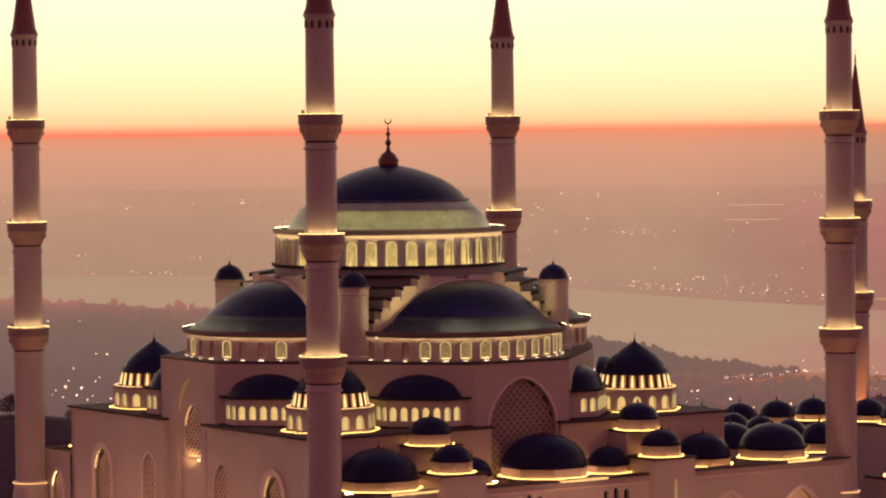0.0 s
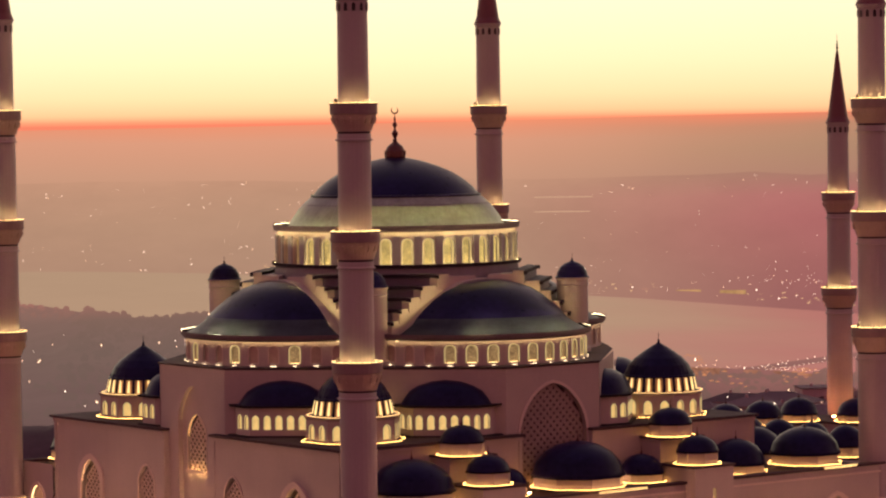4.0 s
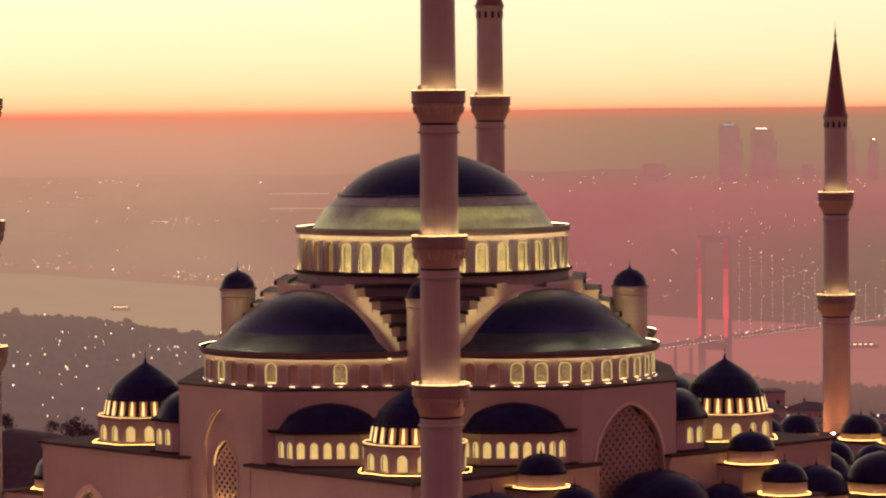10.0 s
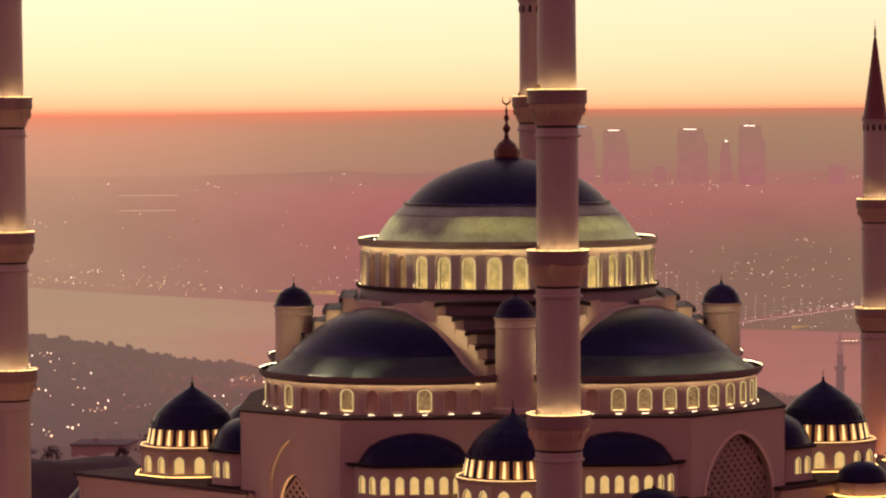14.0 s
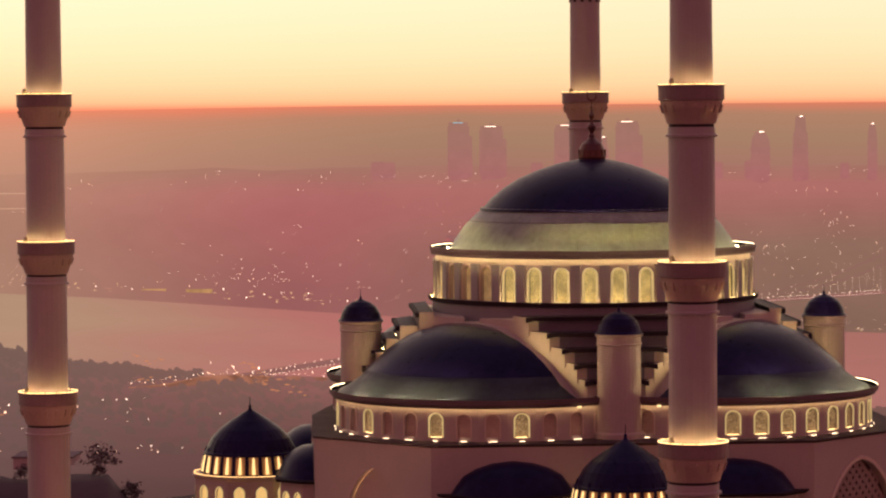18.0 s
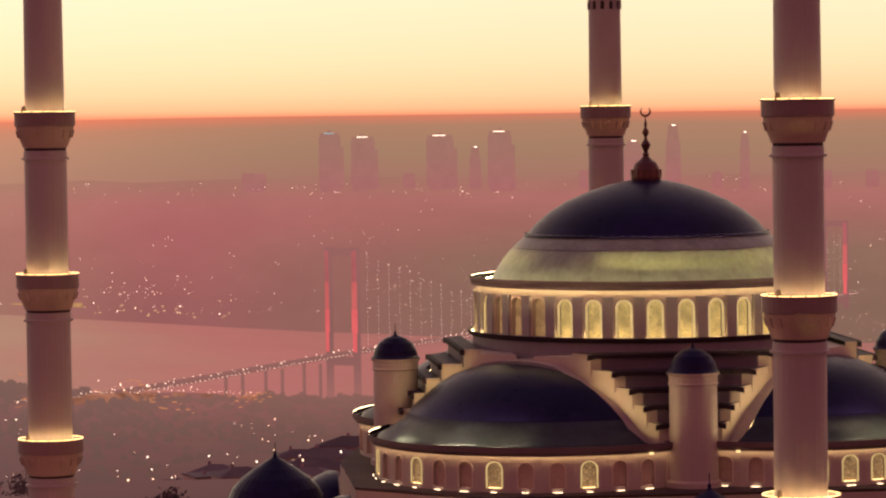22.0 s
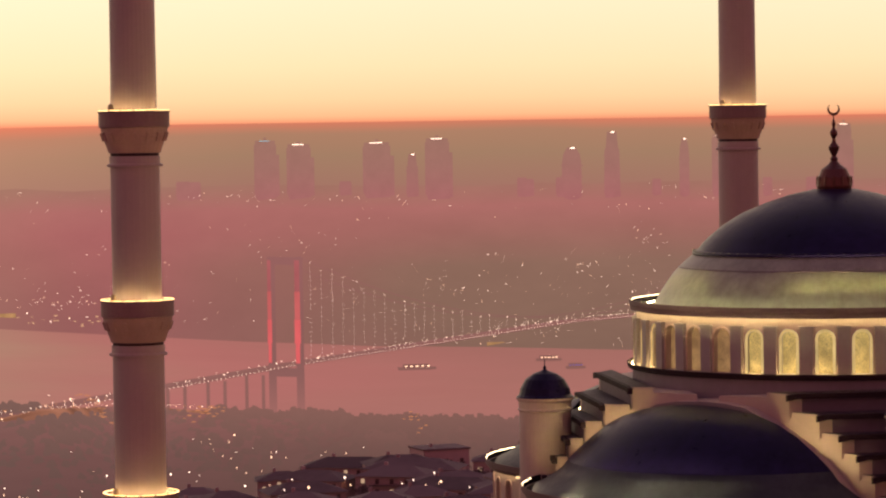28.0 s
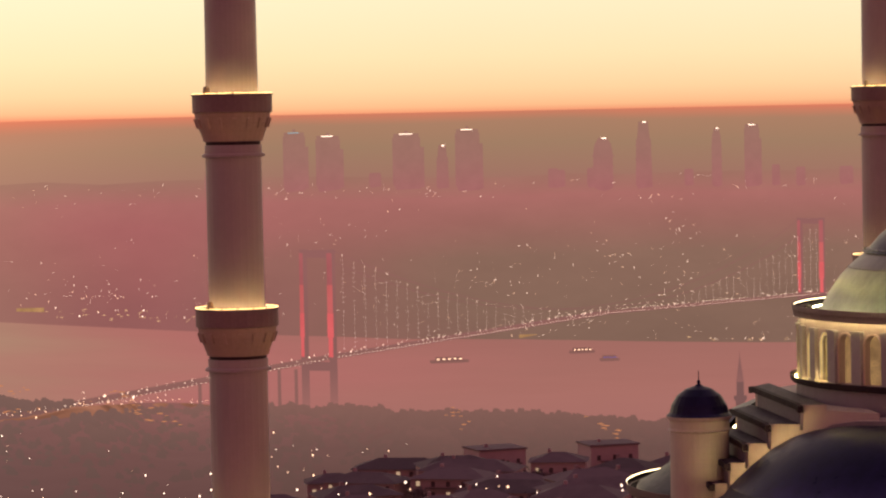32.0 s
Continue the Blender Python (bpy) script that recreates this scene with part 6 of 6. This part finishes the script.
def house(w, d, h, litset, hip=True):
    t = thing("house", "hillside house with a tiled hip roof and a few lit windows" if hip else "flat-roofed hillside apartment house with a few lit windows", "house", "houses on the slope")
    part("wall", box(-w / 2, -d / 2, -16, w / 2, d / 2, h), M_HWALL, t)
    bm = bmesh.new()
    e, rh = 0.9, 0.2 * min(w, d) if hip else 0.5
    lo = [bm.verts.new(p) for p in ((-w / 2 - e, -d / 2 - e, h), (w / 2 + e, -d / 2 - e, h), (w / 2 + e, d / 2 + e, h), (-w / 2 - e, d / 2 + e, h))]
    if hip:
        hi = [bm.verts.new((-(w - d) / 2 if w > d else 0, 0, h + rh)), bm.verts.new(((w - d) / 2 if w > d else 0.2, 0, h + rh))]
        bm.faces.new(lo[::-1])
        for q in ((lo[0], lo[1], hi[1], hi[0]), (lo[1], lo[2], hi[1]), (lo[2], lo[3], hi[0], hi[1]), (lo[3], lo[0], hi[0])):
            bm.faces.new(q)
    else:
        bm.free()
        bm = box(-w / 2 - 0.4, -d / 2 - 0.4, h, w / 2 + 0.4, d / 2 + 0.4, h + rh)
    r = part("roof", bm, M_HROOF, t)
    part("chimney", box(-w * 0.2, 0.4, h + rh * 0.4, -w * 0.2 + 0.9, 1.3, h + rh + 0.9), M_HWALL, r)
    floors, cols = max(1, int(h / 3)), max(2, int(w / 4))
    for f in range(floors):
        part("balcony", box(-w * 0.3, -d / 2 - 1.1, 0.3 + f * 3.0, w * 0.12, -d / 2 + 0.02, 0.55 + f * 3.0), M_HROOF, t)
        for c in range(cols):
            x, z = -w / 2 + (c + 0.5) * w / cols, 0.9 + f * 3.0
            lit = (f * cols + c) in litset
            win = part("window", box(x - 0.55, -d / 2 - 0.06, z, x + 0.55, -d / 2 + 0.05, z + 1.35), M_HLIT if lit else M_HWIN, t, "lit window" if lit else "")
            part("sill", box(x - 0.65, -d / 2 - 0.16, z - 0.14, x + 0.65, -d / 2, z - 0.02), M_HROOF, win)
    return t


M_PORCH = emit("amber_porch_lamp", (1.0, 0.48, 0.20), 60.0)
kinds = [house(22, 13, 9, {4, 7, 10}), house(16, 12, 7, {2, 4}), house(28, 14, 12, {3, 9, 16, 19, 24}), house(15, 13, 14, {1, 5, 8}, False)]
part("porch_lamp", box(-5.0, -8.6, -0.2, 3.0, -8.3, 0.0), M_PORCH, kinds[2], "amber porch lamps that wash the ground floor")
hp = random.Random(5)
spots = []
for i in range(1500):
    az, r = hp.uniform(34.0, 44.8), hp.uniform(770, 1060)
    x, y = to_xy(az, r)
    if all(math.dist((x, y), q[:2]) > 22.5 for q in spots):
        spots.append((x, y, az, r))
    if len(spots) == 64:
        break


def brow(az, r):
    """Height over the look-out, in degrees, of the roofs that step up the slope."""
    return float(np.interp(az, (34, 36, 38, 39.3, 41.7, 43.7, 45), (-5.75, -5.6, -5.42, -5.3, -5.48, -5.8, -6.2))) - 1.15 * (1060 - r) / 290


for i, (x, y, az, r) in enumerate(spots):
    n = i if i < 4 else hp.choice((0, 0, 1, 1, 2, 3))
    m = pose(x, y, EZ + r * math.tan(radians(brow(az, r) + hp.uniform(-0.1, 0.06))) - (11.6, 9.4, 14.8, 14.5)[n], 0, 0, az - 90 + hp.uniform(-30, 30))
    if i < 4:
        kinds[i].matrix_basis = m
    else:
        copy_thing(kinds[n], m)

copy_thing(kinds[1], pose(243, 413, -22.5, 0, 0, -40))
copy_thing(kinds[3], pose(262, 398, -27.0, 0, 0, -52))

# ---- trees ----
M_BARK = pbr("dark_bark", (0.09, 0.065, 0.06), 0.9)
# leaf colour raised to hold some of the dusk haze
M_LEAF = pbr("dusk_foliage", (0.12, 0.088, 0.088), 0.8, var=0.5, big=0.5, fine=3)


def tree(seed, h, spread, conifer=False):
    rn = random.Random(seed)
    t = thing("tree", "dark evergreen tree against the dusk" if conifer else "dark broad-leaved tree against the dusk", "tree", "trees round the mosque")
    part("trunk", lathe([(0.42, -2), (0.34, 0.5), (0.22, h * 0.5), (0.08, h * 0.9)], 8), M_BARK, t)
    bm = bmesh.new()
    ends = []
    for i in range(9):
        a, z = i * 2.4 + rn.random(), h * (0.25 + 0.07 * i)
        L = spread * (1 - 0.075 * i) * (0.55 if conifer else 0.8)
        q = Vector((L * math.cos(a), L * math.sin(a), z + (0.1 if conifer else 0.35) * L))
        beam(Vector((0, 0, z)), q, 0.16, 0.16, bm)
        ends.append(q)
    part("limb", bm, M_BARK, t)
    verts, faces = [], []
    for i in range(620):
        if conifer:
            f = rn.random() ** 0.8
            rr, a = spread * 0.62 * (1 - f) * math.sqrt(rn.random()) + 0.15, rn.uniform(0, 6.3)
            c = Vector((rr * math.cos(a), rr * math.sin(a), h * (0.12 + 0.88 * f)))
        else:
            e = rn.choice(ends)
            c = e + Vector((rn.gauss(0, 1), rn.gauss(0, 1), rn.gauss(0.2, 0.8))) * spread * 0.26
        s = rn.uniform(0.3, 0.75)
        n = Vector((rn.gauss(0, 1), rn.gauss(0, 1), rn.gauss(0, 1))).normalized()
        u = n.orthogonal().normalized() * s
        w = n.cross(u)
        b = len(verts)
        verts += [tuple(c + u), tuple(c + 0.7 * w), tuple(c - u), tuple(c - 0.7 * w + 0.3 * s * n)]
        faces += [(b, b + 1, b + 2), (b, b + 2, b + 3)]
    me = bpy.data.meshes.new("crown")
    me.from_pydata(verts, [], faces)
    me.materials.append(M_LEAF)
    part("crown", me, None, t)
    return t


protos = [tree(1, 13, 5.5), tree(2, 10, 4.6), tree(3, 16, 4.5, True), tree(4, 12, 6.2)]
tp = random.Random(9)
places = []
for i in range(900):
    az, r = tp.uniform(34, 57), tp.uniform(560, 800)
    x, y = to_xy(az, r)
    if x < 185 and abs(y) < 96:
        continue
    if az > 46.3 or tp.random() < 0.6:
        continue
    if all(math.dist((x, y), q[:2]) > 6.5 for q in places) and all(math.dist((x, y), q[:2]) > 13 for q in spots):
        places.append((x, y, az, r))
    if len(places) == 60:
        break
for i, (x, y, az, r) in enumerate(places):
    s = tp.uniform(0.6, 1.0)
    z = terrace(x, y, level(az, r)) - (9 if az > 55 else 8)
    m = pose(x, y, z, 0, 0, tp.uniform(0, 360))
    o = protos[i] if i < 4 else copy_thing(protos[tp.choice((0, 0, 1, 2, 3, 3))], m)
    o.matrix_basis = m @ Matrix.Diagonal((s, s, s, 1))

gr = random.Random(17)
for az, g, n in ((46.3, 0.42, 3), (46.75, 0.5, 0), (47.35, 0.3, 1), (48.75, 0.4, 3), (49.5, 0.34, 0), (50.5, 0.45, 1), (53.3, 0.36, 0), (54.3, 0.6, 3), (54.8, 0.62, 0), (55.2, 0.55, 3), (55.7, 0.6, 1)):
    x, y = to_xy(az, 562)      # lone trees on the rise
    copy_thing(protos[n], pose(x, y, rise_z(az, 562, x, y) - 1.0, 0, 0, 40 * az) @ Matrix.Diagonal((g, g, g, 1)))
for i in range(60):                                    # garden trees between the houses
    az, r = gr.uniform(34.2, 45.5), gr.uniform(760, 1050)
    x, y = to_xy(az, r)
    if all(math.dist((x, y), q[:2]) > 11 for q in spots):
        g = gr.uniform(0.5, 0.85)
        copy_thing(protos[gr.choice((0, 0, 1, 3))], pose(x, y, EZ + r * math.tan(radians(brow(az, r) - 0.12)) - 12 * g) @ Matrix.Diagonal((g * 1.2, g * 1.2, g, 1)))
copy_thing(protos[0], pose(229, 400, -17.5))
copy_thing(protos[3], pose(268, 384, -19.5))

# far woods on the ridge over the water
wr = np.random.RandomState(21)
# woods glow in haze colours, paler towards the ridge
M_WOODS = distance("woods_with_painted_haze", [(-7, (92, 68, 64)), (-6.2, (102, 76, 70)), (-5.6, (112, 84, 77)), (-5.0, (132, 96, 87)), (-4.5, (147, 103, 94)), (-3.6, (150, 105, 95))],
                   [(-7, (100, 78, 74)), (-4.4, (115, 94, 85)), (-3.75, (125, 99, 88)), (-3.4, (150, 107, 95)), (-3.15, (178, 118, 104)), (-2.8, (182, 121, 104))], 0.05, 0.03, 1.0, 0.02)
gold = (1 + 5 ** 0.5) / 2
ico = np.array([(-1, gold, 0), (1, gold, 0), (-1, -gold, 0), (1, -gold, 0), (0, -1, gold), (0, 1, gold), (0, -1, -gold), (0, 1, -gold), (gold, 0, -1), (gold, 0, 1), (-gold, 0, -1), (-gold, 0, 1)]) / 1.9
icof = np.array([(0, 11, 5), (0, 5, 1), (0, 1, 7), (0, 7, 10), (0, 10, 11), (1, 5, 9), (5, 11, 4), (11, 10, 2), (10, 7, 6), (7, 1, 8), (3, 9, 4), (3, 4, 2), (3, 2, 6), (3, 6, 8), (3, 8, 9), (4, 9, 5), (2, 4, 11), (6, 2, 10), (8, 6, 7), (9, 8, 1)])
verts, faces = [], []
for i in range(11000):
    az = wr.uniform(30, 67)
    edge = ridge_r(az)
    r = edge + 4 - abs(wr.normal(0, 40 if i % 3 else 330))
    if az > 57 and wr.rand() < 0.85:
        continue
    if 43.1 < az < 47.4 and abs(r - near_at(az, float(np.interp(az, ROAD_AZ, ROAD_EL)))) < 34:
        continue
    x, y = to_xy(az, r)
    size = wr.uniform(1.5, 3.2) * (1.0 + 0.15 * math.sin(az * 7) * math.sin(az * 2.9)) * (1.3 if wr.rand() < 0.05 else 1.0)
    tall_k = wr.uniform(0.8, 1.5)
    place = np.array((x, y, level(az, r) + size * wr.uniform(-0.4, 0.7)))
    b = 12 * len(verts)
    verts.append(ico * (1 + wr.uniform(-0.2, 0.2, (12, 1))) * size * np.array((1, 1, tall_k)) + place)
    faces.append(icof + b)
me = bpy.data.meshes.new("far_woods")
me.from_pydata(np.concatenate(verts).tolist(), [], np.concatenate(faces).tolist())
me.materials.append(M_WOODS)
tagged(new("far_woods", me), "hazy wooded ridge above the strait", "woods", kind="stuff")
